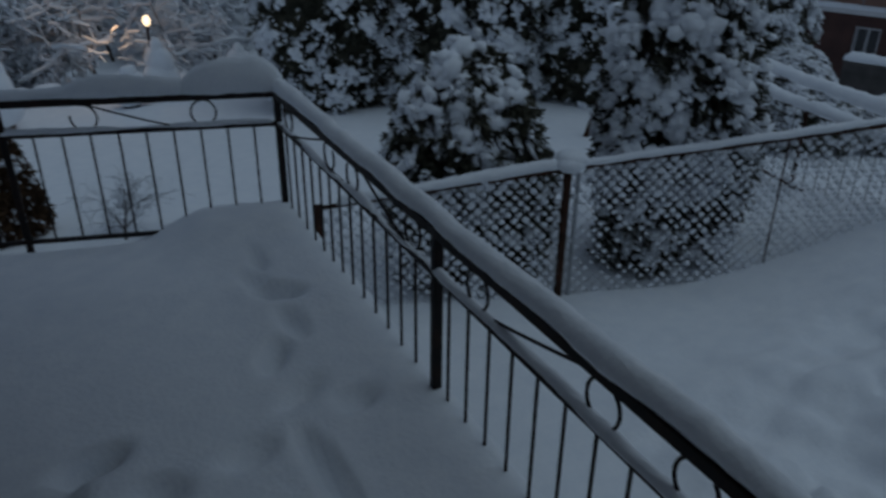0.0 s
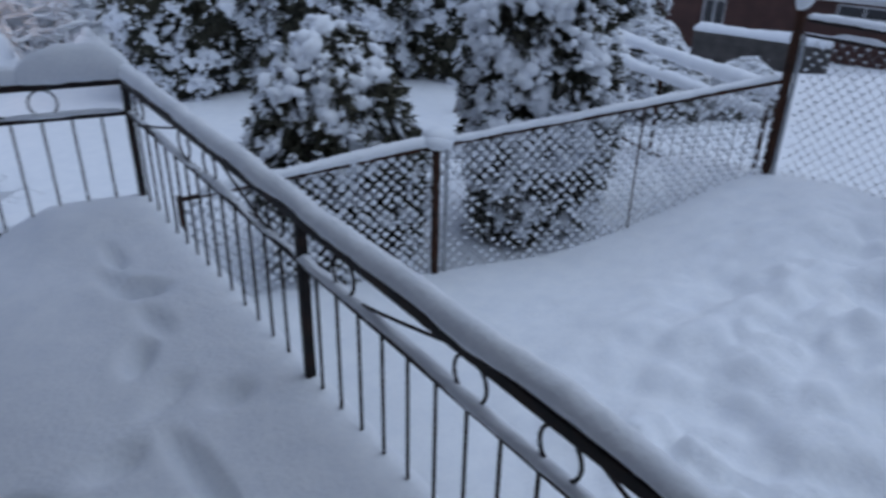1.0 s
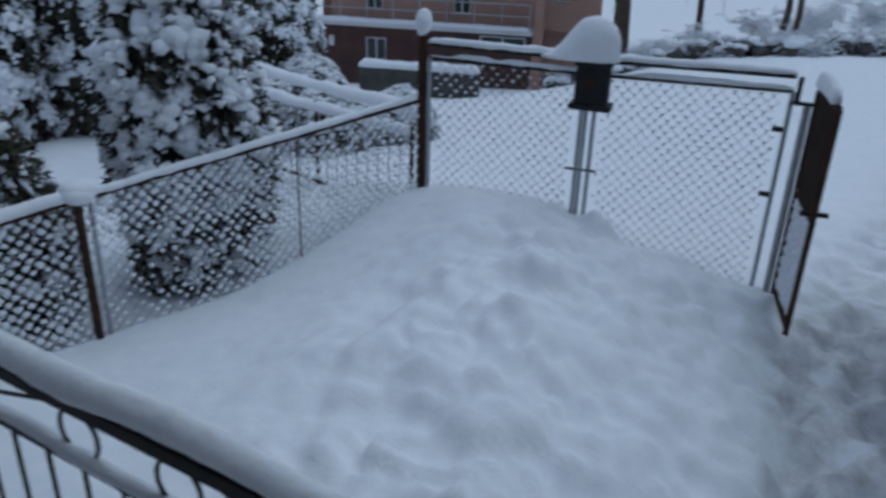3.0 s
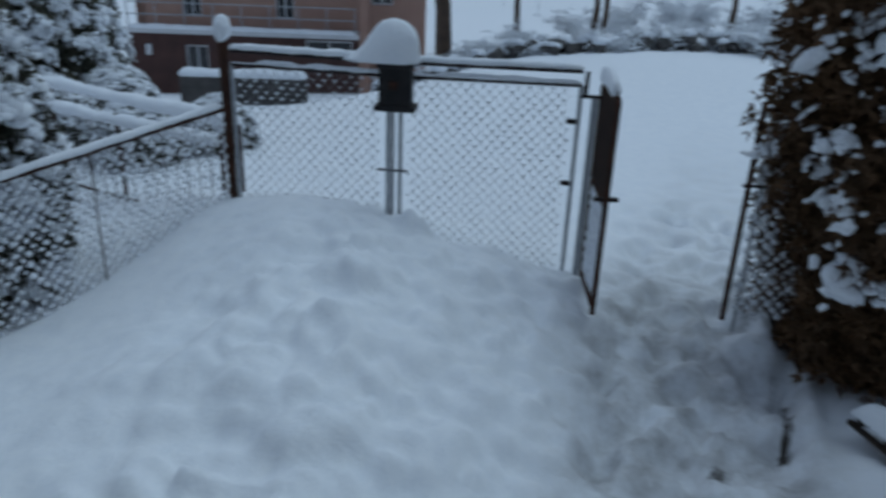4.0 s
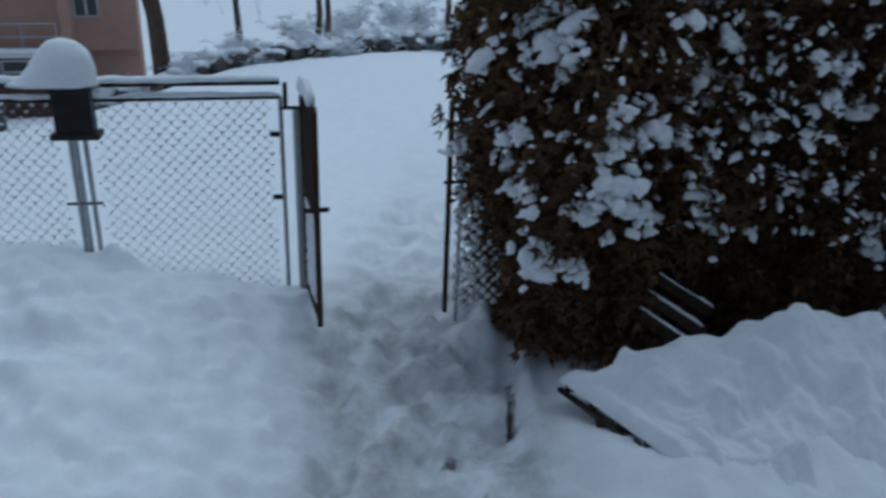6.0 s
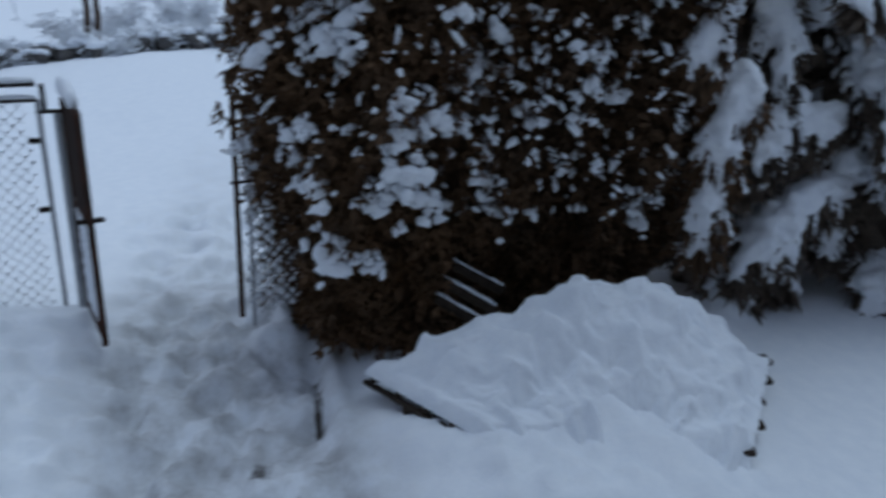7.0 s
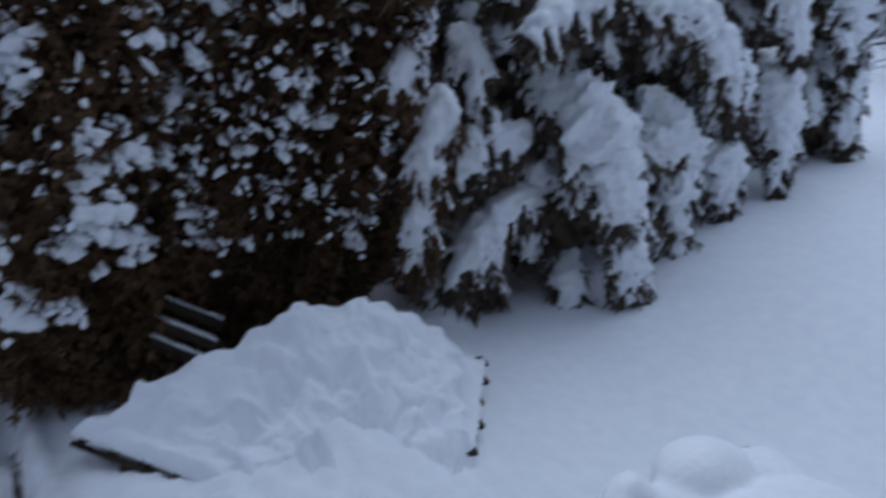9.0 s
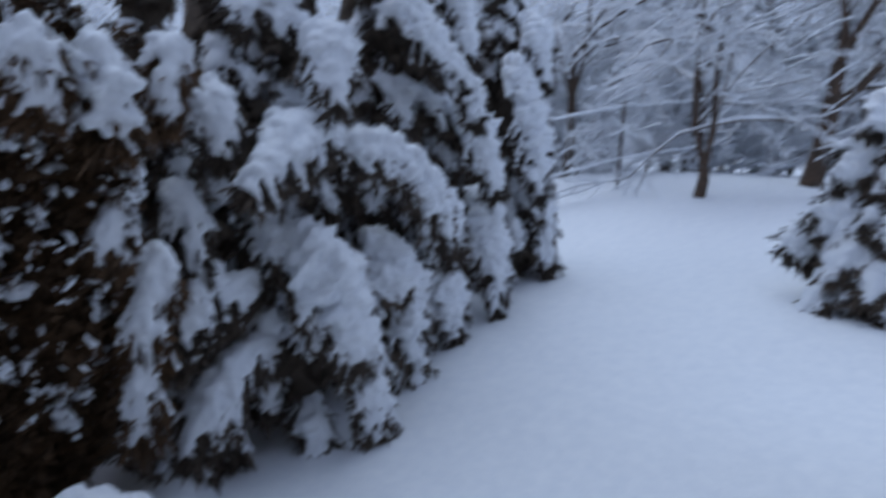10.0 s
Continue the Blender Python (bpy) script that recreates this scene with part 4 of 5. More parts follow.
def bare_tree(label, x, y, z0, height, seed, forks=5, trunk=0.07, spread=0.75, snow=1.0, lean=(0, 0), name="bare_tree", group="", limbs=3, depth=4, bole=0.38, ways=()):
    """A leafless tree or shrub: limbs that fork into twigs, each with snow along its upper side."""
    rng = np.random.default_rng(seed)
    root = thing(name, label, "shrub" if name == "shrub" else "tree", (x, y, z0), group)
    wood, white = bmesh.new(), bmesh.new()

    def grow(p, d, length, r, level):
        n = 3
        pts = [p]
        for k in range(n):
            d = (d + Vector(rng.normal(size=3)) * 0.16 + Vector((0, 0, 0.05 if level < 2 else -0.06))).normalized()
            pts.append(pts[-1] + d * (length / n))
        rr = [r * (1 - 0.35 * k / n) for k in range(n + 1)]
        tube(wood, pts, rr, 6 if level < 2 else 3, cap=level < 2)
        flatness = max(0.0, 1 - abs(d.z)) if level else 0.25
        if snow and level > 0:
            s = snow * (0.012 + 0.55 * r) * (0.45 + flatness)
            tube(white, [q + Vector((0, 0, rr[i] * 0.6 + s * 0.55)) for i, q in enumerate(pts)], [s * (0.7 + 0.5 * rng.random()) for _ in pts], 4 if level < 3 else 3, cap=False)
        if level >= depth:
            return
        for k in range(forks if level else limbs):
            q = pts[1 + int(rng.integers(0, n))] if level else pts[-1 - int(k % 2)]
            nd = (d + Vector(rng.normal(size=3)) * spread + Vector((0, 0, 0.25 if level < 1 else 0.0))).normalized()
            if not level and k < len(ways):
                q, nd = pts[-1], Vector(ways[k]).normalized()
                grow(q, nd, height * 0.34, rr[-1] * 0.72, 1)
                continue
            grow(q, nd, (length if level else height * 0.38) * rng.uniform(0.5, 0.8), rr[-1] * rng.uniform(0.5, 0.75), level + 1)

    grow(Vector((0, 0, -0.15)), Vector((lean[0], lean[1], 1)).normalized(), height * bole, trunk, 0)
    tagged(part("branchwork", wood, TWIG if name == "shrub" else BARK, root), kind="stuff")
    tagged(part("snow_load", white, SNOW, root, "snow lying along the branches", True), kind="stuff")
    return root


# the great hedge beside the open gate
A_CLUMPS = [(3.80, -3.07, -0.01, 0.128), (3.80, -3.26, -0.06, 0.076), (3.80, -3.29, 0.27, 0.119), (3.80, -3.47, 0.23, 0.136), (3.80, -3.62, 0.19, 0.085), (3.80, -3.41, 0.45, 0.119),
            (3.80, -3.86, 0.33, 0.102), (3.80, -4.03, 0.19, 0.119), (3.80, -3.38, 0.78, 0.076), (3.80, -3.51, 0.66, 0.128), (3.80, -3.81, 0.90, 0.145),
            (3.80, -3.09, 0.93, 0.076), (3.80, -3.00, 1.04, 0.102), (3.80, -2.90, 0.61, 0.076), (3.80, -2.83, 0.30, 0.111), (3.80, -3.01, 0.29, 0.085), (3.80, -2.95, 1.10, 0.153)]
thuja("tall dense thuja hedge spotted with clumps of snow", 4.63, -3.52, -0.78, 3.4, 0.90, 5, 16000, 120, facing=math.pi + 0.1, group="hedge thujas", tip=7, placed=A_CLUMPS, bare=0.30, big=0.11, small=600)
edge_thuja = thuja("tall dense thuja flecked with many small bits of snow", 4.56, -4.53, -0.78, 3.3, 0.84, 6, 15000, 185, facing=math.pi + 0.1, big=0.075, group="hedge thujas", tip=7, bare=0.24, small=1100,
      placed=[(3.70, -4.28, 0.65, 0.08), (3.70, -4.57, 0.77, 0.09), (3.70, -4.84, 0.14, 0.09), (3.70, -4.93, 0.01, 0.09), (3.80, -5.3, 1.4, 0.15)])
# snow-laden spruces along the same side
spruce = conifer("drooping spruce bowed down by heavy snow", 4.95, -6.95, -0.75, 6.2, 1.25, 11, 14, 9, facing=math.pi + 0.2, spread=3.4, droop=1.0, heavy=0.72)
boughs(spruce, [((4.20, -6.54, 0.90), (3.58, -7.18, -0.60), 0.42), ((4.30, -6.94, 0.76), (3.62, -6.92, 0.06), 0.36), ((4.30, -7.76, 0.79), (3.85, -8.02, -0.44), 0.38),
                ((4.30, -7.48, 0.49), (3.90, -7.82, 0.47), 0.22), ((4.20, -6.66, 0.11), (3.95, -5.68, -0.39), 0.22), ((4.30, -7.02, -0.45), (3.85, -6.81, -0.70), 0.20),
                ((4.30, -7.35, 1.70), (3.70, -5.92, 1.29), 0.28), ((4.20, -7.38, 1.61), (3.85, -8.43, 0.76), 0.30), ((4.30, -7.05, 2.40), (3.80, -6.79, 1.90), 0.28), ((4.30, -6.71, 0.57), (4.00, -5.63, 0.22), 0.17)], 401)
far_spruce = conifer("tall spruce with long tongues of snow on its boughs", 5.15, -8.9, -0.45, 6.0, 1.25, 12, 14, 9, facing=math.pi - 0.1, spread=3.6, droop=1.0, heavy=0.8)
boughs(far_spruce, [((4.40, -8.58, 0.72), (4.00, -8.78, -0.17), 0.38), ((4.40, -8.52, 1.26), (4.00, -8.67, 0.64), 0.42), ((4.40, -8.40, 2.52), (4.00, -9.00, 1.96), 0.28), ((4.60, -8.29, 2.91), (4.20, -8.48, 2.47), 0.34),
                    ((4.50, -9.27, 1.97), (4.00, -9.42, 1.26), 0.34), ((4.60, -9.97, 1.15), (3.98, -9.56, 0.02), 0.34), ((4.90, -9.72, 3.20), (4.50, -9.51, 2.62), 0.30)], 402)
last_spruce = conifer("smaller spruce weighed down by snow", 5.05, -10.9, -0.1, 4.6, 1.10, 13, 11, 8, facing=math.pi - 0.2, spread=3.8, droop=0.9, fine=0.8, heavy=0.85)
boughs(last_spruce, [((4.60, -10.52, 2.58), (4.10, -10.56, 1.19), 0.40), ((4.80, -11.36, 1.27), (4.10, -10.94, 0.30), 0.34), ((4.70, -10.9, 3.2), (4.3, -10.9, 2.5), 0.34)], 403)
young = conifer("young spruce frosted with snow between the hedge and its neighbour", 4.75, -5.85, -0.75, 3.6, 0.85, 17, 9, 8, facing=math.pi + 0.3, spread=3.2, droop=1.0, heavy=0.6)
boughs(young, [((4.20, -6.09, 0.68), (3.95, -5.62, 0.35), 0.20), ((4.30, -5.75, 1.25), (4.0, -5.75, 0.75), 0.18), ((4.30, -6.0, 1.9), (3.95, -5.9, 1.5), 0.22)], 404)
boughs(edge_thuja, [((3.85, -5.39, 0.90), (3.72, -5.21, 0.47), 0.20), ((3.80, -5.27, 0.48), (3.70, -5.18, -0.05), 0.18), ((3.80, -5.16, 1.21), (3.72, -4.96, 0.97), 0.14),
                    ((3.70, -4.54, 1.99), (3.62, -4.55, 1.71), 0.22), ((3.75, -4.87, 1.96), (3.62, -4.94, 1.59), 0.26), ((3.90, -5.50, 2.08), (3.75, -5.31, 1.72), 0.16)], 405, 0.014, THUJA)
# evergreens beyond the wire fence
thuja("squat round thuja thickly covered with snow", 1.90, 2.08, -0.98, 1.58, 0.47, 21, 9500, 230, THUJA_GREEN, 0.135, 0.05, 4.0, 0.92, small=1400)
thuja("slender upright thuja thickly covered with snow", 3.14, 1.64, -0.98, 2.45, 0.44, 22, 9500, 360, THUJA_GREEN, 0.15, 0.05, 3.2, 0.85, small=1200)
broad = thuja("broad dark evergreen under snow in the next garden", 4.6, 7.2, -1.5, 4.2, 1.1, 23, 5000, 900, THUJA_GREEN, 0.18, 0.09, 2.5, 0.8, group="garden evergreens", small=900)
for k, (x, y, z, s) in enumerate(((3.1, 7.9, -1.5, 0.9), (6.3, 6.3, -1.5, 0.95), (7.7, 5.45, -1.75, 0.78), (6.0, 9.0, -1.7, 1.0), (10.2, 8.4, -1.9, 0.75))):
    ob = copy_thing(broad, pose(x, y, z, 0, 0, 70 * k + 40))
    ob.scale = (s, s, s)

# ---- the bench under the shovelled snow ----
bench = thing("slatted_bench", "low weathered slatted garden bench buried by shovelled snow", "bench", (3.4, -4.2, -0.85))
A, B = Vector((3.53, -3.18, -0.63)), Vector((3.27, -5.46, -0.62))   # back corners
C, D = Vector((2.90, -3.58, -0.63)), Vector((2.56, -4.83, -0.62))   # front corners


def bench_parts():
    for k in range(5):
        s = k / 4
        p, q = A.lerp(C, s), B.lerp(D, s)
        q = q + (q - p).normalized() * (0.02 * (k % 2))
        bm = bmesh.new()
        bar(bm, p + (q - p) * 0.012, q, 0.09, 0.028, 0.004)
        part("slat", bm, WOOD, bench)
    for p, q in ((A, C), (B + (A - B) * 0.06, D + (C - D) * 0.06)):
        bm = bmesh.new()
        bar(bm, p + Vector((0, 0, -0.026)), q + Vector((0, 0, -0.026)), 0.03, 0.022, 0.004)
        part("cross_rail", bm, WOOD, bench)
        for s in (0.42, 0.72):
            e = p.lerp(q, s)
            bm = bmesh.new()
            block(bm, (0.045, 0.045, 0.22), Matrix.Translation((e.x, e.y, -0.77)), 0.004)
            part("leg", bm, WOOD, bench)
    # the back leans into the hedge
    for k, (y0, z0, y1, z1) in enumerate(((-3.72, -0.16, -3.99, -0.30), (-3.66, -0.25, -3.95, -0.41), (-3.62, -0.34, -3.88, -0.485))):
        bm = bmesh.new()
        bar(bm, (3.84 - 0.02 * k, y0, z0), (3.74 - 0.02 * k, y1, z1), 0.022, 0.062, 0.010)
        part("back_slat", bm, WOOD, bench)
        bm = bmesh.new()
        snow_ridge(bm, (3.84 - 0.02 * k, y0, z0 + 0.036), (3.74 - 0.02 * k, y1, z1 + 0.037), 0.024, 0.014, 60 + k, gaps=0.1)
        part("slat_snow", bm, SNOW, bench, "line of snow on a slat", True)


flat(bench, bench_parts)


def heap_height(u, v):
    """Shovelled snow on the bench: u along it, v from its back to its front, both 0 to 1."""
    q = Vector((u * 6.0, v * 3.0, 4.2))
    edge = min(1.0, ramp(u, 0.0, 0.22) + 0.45 * ramp(u, -0.01, 0.02)) * (1 - ramp(u, 0.90, 1.0) * 0.85) * ramp(v, -0.02, 0.10)
    z = 0.06 + 0.38 * bump(u, v, 0.53, 0.14, 0.31, 0.5) + 0.14 * bump(u, v, 0.34, 0.40, 0.26, 0.45) + 0.15 * bump(u, v, 0.72, 0.4, 0.2, 0.45)
    clods = 1 - 2.0 * abs(noise.noise(q * 1.15))
    z += 0.055 * noise.noise(q) + 0.065 * clods * abs(noise.noise(q * 0.6 + Vector((5, 1, 2)))) * 2 + 0.030 * noise.noise(q * 2.6) + 0.010 * noise.noise(q * 6)
    w = Vector((u * 2.3, v * 0.95, 2.0))
    for k, amp in ((4.2, 0.08), (8.5, 0.045)):
        near = noise.voronoi(w * k + Vector((k, 3 * k, 0)))[0][0]
        z += amp * max(0.0, 0.60 - near) * max(0.0, 0.55 + 0.9 * noise.noise(w * k * 0.4 + Vector((2, k, 1))))
    z += (chunks(w, 3.0, 0.075, Vector((1, 4, 0))) + chunks(w, 6.0, 0.032, Vector((6, 2, 0)))) * (0.5 + 0.5 * ramp(u, 0.1, 0.35))
    lip = (0.085 + 0.02 * noise.noise(q * 3)) * ramp(u, -0.02, 0.025) * ramp(v, -0.03, 0.04) * (1 - ramp(u, 0.93, 1.0) * 0.8)
    return max(0.0, z * edge, lip)


verts, faces = [], []
NU, NV = 170, 96
for j in range(NV + 1):
    for i in range(NU + 1):
        u, v = i / NU, j / NV * 1.28
        p = A.lerp(C, v).lerp(B.lerp(D, v), u)
        wob = 0.02 * noise.noise(Vector((u * 14, v * 9, 1))) + 0.012 * noise.noise(Vector((u * 40, v * 22, 5)))
        z = -0.612 + heap_height(u, min(v, 1.0))
        if v > 1.0:
            z -= (v - 1.0) * 0.75
        verts.append((p.x + wob, p.y + wob * 0.6, z))
for j in range(NV):
    for i in range(NU):
        k = j * (NU + 1) + i
        faces.append((k, k + NU + 1, k + NU + 2, k + 1))
rim = [i for i in range(NU + 1)] + [j * (NU + 1) + NU for j in range(1, NV + 1)] + [NV * (NU + 1) + i for i in range(NU - 1, -1, -1)] + [j * (NU + 1) for j in range(NV - 1, 0, -1)]
first_rim = len(verts)
for k in rim:
    verts.append((verts[k][0], verts[k][1], min(verts[k][2] - 0.02, -0.612)))
for k in range(len(rim)):
    m = (k + 1) % len(rim)
    faces.append((rim[k], rim[m], first_rim + m, first_rim + k))
pile = put("snow_heap", mesh("snow_heap", verts, faces, SNOW, True))
tagged(pile, "lumpy pile of shovelled snow lying on the bench", "snow heap")
# ---- the back garden ----
back_fence = thing("back_fence", "wire fence at the garden's end, snow on its wire", "fence")
BF = [(6.0, -13.2), (5.4, -16.2), (4.8, -19.2)]
for p in BF:
    post(back_fence, *p, land(*p) - 0.3, land(*p) + 1.6, 0.025, RUST)
for p, q in zip(BF, BF[1:]):
    chain_link(back_fence, p, q, (land(*p) + 0.02, land(*q) + 0.02), (land(*p) + 1.5, land(*q) + 1.5), 70, cell=0.09, lump=1.1)
    ridge(back_fence, (*p, land(*p) + 0.55), (*q, land(*q) + 0.55), 0.04, 0.045, 71)
    ridge(back_fence, (*p, land(*p) + 1.5), (*q, land(*q) + 1.5), 0.05, 0.05, 72)

bare_tree("bare forked fruit tree with snow on its limbs", 3.85, -16.05, land(3.85, -16.05), 6.5, 31, forks=6, trunk=0.13, spread=0.8, snow=1.2, limbs=2, bole=0.10, ways=((0.45, 0, 1), (-0.36, 0.1, 1)))
bare_tree("old bare garden tree with a rough brown trunk", 2.4, -17.6, land(2.4, -17.6), 6.0, 34, forks=4, trunk=0.20, spread=0.7, lean=(-0.25, 0.1))
bush = conifer("low spreading evergreen bush buried in snow", 0.55, -11.9, land(0.55, -11.9) - 0.1, 2.3, 1.15, 41, 7, 11, facing=2.2, spread=4.2, droop=0.8, heavy=1.0, name="evergreen_bush", voxel=0.03)
boughs(bush, [((1.0, -11.9, 1.35), (1.25, -11.55, 1.0), 0.45), ((0.6, -11.9, 0.95), (0.80, -11.5, 0.6), 0.42), ((0.9, -11.9, 1.9), (1.12, -11.6, 1.55), 0.42), ((0.7, -11.9, 2.4), (0.90, -11.6, 2.1), 0.40),
              ((0.55, -11.9, 1.5), (0.79, -11.5, 1.1), 0.42), ((1.2, -11.9, 1.0), (1.55, -11.6, 0.75), 0.36)], 406, 0.025)

woods = [bare_tree("leafless tree thick with fresh snow", 7.6, -18.5, land(7.6, -18.5), 7.5, 51, forks=4, trunk=0.12, spread=0.8, snow=1.5, group="snowy woods", limbs=4),
         bare_tree("leafless tree thick with fresh snow", 1.0, -21.0, land(1, -21), 7.0, 52, forks=4, trunk=0.10, spread=0.9, snow=1.5, group="snowy woods", limbs=5)]
rng = np.random.default_rng(99)
for k in range(34):
    x, y = rng.uniform(-7, 20), -19.5 - abs(rng.normal()) * 7
    if x > 12:
        y = rng.uniform(-24, -9)
    ob = copy_thing(woods[k % 2], pose(x, y, land(x, y), 0, 0, rng.uniform(0, 360)))
    s = rng.uniform(0.75, 1.35)
    ob.scale = (s, s, s * rng.uniform(0.9, 1.15))
thickets = [bare_tree("leafless shrub thickly covered with snow", 1.5, 11.0, land(1.5, 11) - 0.1, 3.0, 61, forks=4, trunk=0.035, spread=1.0, snow=1.6, name="shrub", group="snowy thicket", limbs=7),
            bare_tree("leafless shrub thickly covered with snow", -0.5, 12.0, land(-0.5, 12) - 0.1, 3.2, 62, forks=4, trunk=0.03, spread=1.1, snow=1.6, name="shrub", group="snowy thicket", limbs=8)]
for k in range(60):
    x, y = rng.uniform(-4.5, 8), rng.uniform(10.2, 19)
    ob = copy_thing(thickets[k % 2], pose(x, y, land(x, y) - 0.1, 0, 0, rng.uniform(0, 360)))
    s = rng.uniform(0.7, 1.25)
    ob.scale = (s, s, s)
for k in range(44):
    x, y = rng.uniform(-5, 14), rng.uniform(-27, -19.8)
    if x > 7:
        y += 4
    ob = copy_thing(thickets[k % 2], pose(x, y, land(x, y) - 0.1, 0, 0, rng.uniform(0, 360)))
    s = rng.uniform(0.9, 1.7)
    ob.scale = (s, s, s)
# a rubble bank along the road, half buried
bank = thing("rubble_bank", "low bank of dark rubble and scrub capped with snow", "bank", (18.0, 0, -1.2))
bank_rng = np.random.default_rng(8)
by = np.linspace(5.5, -6.5, 150) + bank_rng.normal(0, 0.05, 150)
bx = 0.1 + 0.25 * np.maximum(0, 3 - by) + bank_rng.normal(0, 0.22, 150)
bz = np.array([land(18.0 + x, y) for x, y in zip(bx, by)]) + 1.2 + bank_rng.uniform(0.0, 0.25, 150)
v, f = lumps(np.stack([bx, by, bz], 1), bank_rng.normal(size=(150, 3)) * [1, 1, 0.2], bank_rng.uniform(0.5, 1.2, (150, 1)) * [[0.20, 0.16, 0.17]], bank_rng, 1, 0.6)
tagged(put("rubble", mesh("rubble", v, f, STONE, True), bank), kind="stuff")
v, f = lumps(np.stack([bx + 0.05, by, bz + 0.15], 1), bank_rng.normal(size=(150, 3)) * [1, 1, 0.1], bank_rng.uniform(0.3, 1.2, (150, 1)) * [[0.22, 0.17, 0.09]], bank_rng, 1, 0.4)
tagged(put("bank_snow", mesh("bank_snow", v, f, SNOW, True), bank, "snow on the stones"), kind="stuff")
# low scrub along the road bank
for k in range(26):
    x, y = 18.6 + rng.normal() * 0.5, 5.0 - k * 0.36
    ob = copy_thing(thickets[k % 2], pose(x + 0.25 * max(0, 3 - y), y, land(x, y) - 0.15, 0, 0, rng.uniform(0, 360)))
    s = rng.uniform(0.34, 0.50)
    ob.scale = (s * 1.4, s * 1.4, s * 0.7)
    tagged(ob, group="roadside scrub")
for k in range(30):
    x, y = 25 + rng.uniform(0, 9), 9.0 - k * 0.62
    ob = copy_thing(thickets[k % 2], pose(x, y, land(x, y) - 0.15, 0, 0, rng.uniform(0, 360)))
    s = rng.uniform(0.4, 0.8)
    ob.scale = (s * 1.3, s * 1.3, s * 0.7)
    tagged(ob, group="roadside scrub")
for x, y, s in ((18.9, 3.9, 1.9), (22.5, 3.0, 0.9), (23.5, 0.6, 0.8), (26.0, 1.2, 0.9), (27, -3, 0.9)):
    ob = copy_thing(woods[0], pose(x, y, land(x, y) - 0.1, 0, 0, 90 * s))
    ob.scale = (s, s, s * 1.2)

# twigs and a dark bush by the end of the terrace
bare_tree("small leafless shrub beyond the railing", -0.05, 3.6, land(-0.05, 3.6), 0.95, 63, forks=5, trunk=0.016, spread=0.9, snow=0.3, name="shrub", limbs=11, depth=3)
thuja("dark young evergreen beside the terrace", -0.78, 4.2, land(-0.6, 4.3), 0.85, 0.26, 64, 2500, 60, THUJA, 0.07, 0.055, 1.6, 0.8, small=200)

# ---- the house across the road ----
house = thing("house", "two-storey house, dark brick below and salmon plaster above", "house", (20.06, 14.0, -4.0))
house.rotation_euler = (0, 0, math.atan2(-3.75, 1.3))


def wall_with_openings(name, x0, x1, z0, z1, y, thick, openings, material, label):
    """A front wall with real openings (x0, x1, z0, z1 each), built of the strips between them."""
    xs = sorted({x0, x1, *[o[0] for o in openings], *[o[1] for o in openings]})
    zs = sorted({z0, z1, *[o[2] for o in openings], *[o[3] for o in openings]})
    bm = bmesh.new()
    for a, b in zip(xs, xs[1:]):
        for c, d in zip(zs, zs[1:]):
            if not any(o[0] <= (a + b) / 2 <= o[1] and o[2] <= (c + d) / 2 <= o[3] for o in openings):
                block(bm, (b - a, thick, d - c), pose((a + b) / 2, y + thick / 2, (c + d) / 2), 0)
    bmesh.ops.remove_doubles(bm, verts=bm.verts, dist=0.001)
    return part(name, bm, material, house, label)


def window(x0, x1, z0, z1, y):
    w = part("window", block(bmesh.new(), (x1 - x0, 0.012, z1 - z0), pose((x0 + x1) / 2, y + 0.16, (z0 + z1) / 2), 0), GLASS, house, "dark window pane")
    for nm, size, at in (("frame_side", (0.06, 0.07, z1 - z0), (x0 + 0.03, y + 0.12, (z0 + z1) / 2)), ("frame_side", (0.06, 0.07, z1 - z0), (x1 - 0.03, y + 0.12, (z0 + z1) / 2)),
                         ("frame_top", (x1 - x0 - 0.12, 0.07, 0.06), ((x0 + x1) / 2, y + 0.12, z1 - 0.03)), ("frame_bottom", (x1 - x0 - 0.12, 0.07, 0.06), ((x0 + x1) / 2, y + 0.12, z0 + 0.03)),
                         ("mullion", (0.05, 0.06, z1 - z0 - 0.12), ((x0 + x1) / 2, y + 0.125, (z0 + z1) / 2))):
        part(nm, block(bmesh.new(), size, pose(*at), 0.005), WHITE, w, "pale painted frame")


low_open = [(1.25, 1.95, 0.62, 1.62), (4.95, 6.40, 1.50, 1.88)]
up_open = [(1.0, 1.6, 2.35, 3.9), (3.9, 4.5, 2.35, 3.9), (6.9, 7.6, 2.9, 4.1)]
wall_with_openings("brick_wall", -0.45, 6.55, -0.6, 2.0, 0.0, 0.3, low_open, BRICK, "dark brick ground-floor wall")
wall_with_openings("plaster_wall", -0.45, 8.6, 2.0, 5.0, 0.9, 0.3, up_open, PLASTER, "salmon plastered upper wall")
for o in low_open:
    window(*o, 0.0)
for o in up_open:
    window(*o, 0.9)
part("side_wall", block(bmesh.new(), (0.3, 7, 5.6), pose(-0.3, 4.4, 2.2), 0), PLASTER, house)
part("rear_block", block(bmesh.new(), (8.8, 6.4, 5.5), pose(4.2, 4.6, 2.2), 0.02), PLASTER, house, "body of the house")
part("roof", block(bmesh.new(), (10.0, 8.2, 0.35), pose(4.2, 4.2, 5.2), 0.05), SNOW, house, "roof under snow")
part("balcony_slab", block(bmesh.new(), (7.1, 1.0, 0.14), pose(3.05, 0.38, 2.02), 0.01), WHITE, house, "pale balcony edge")
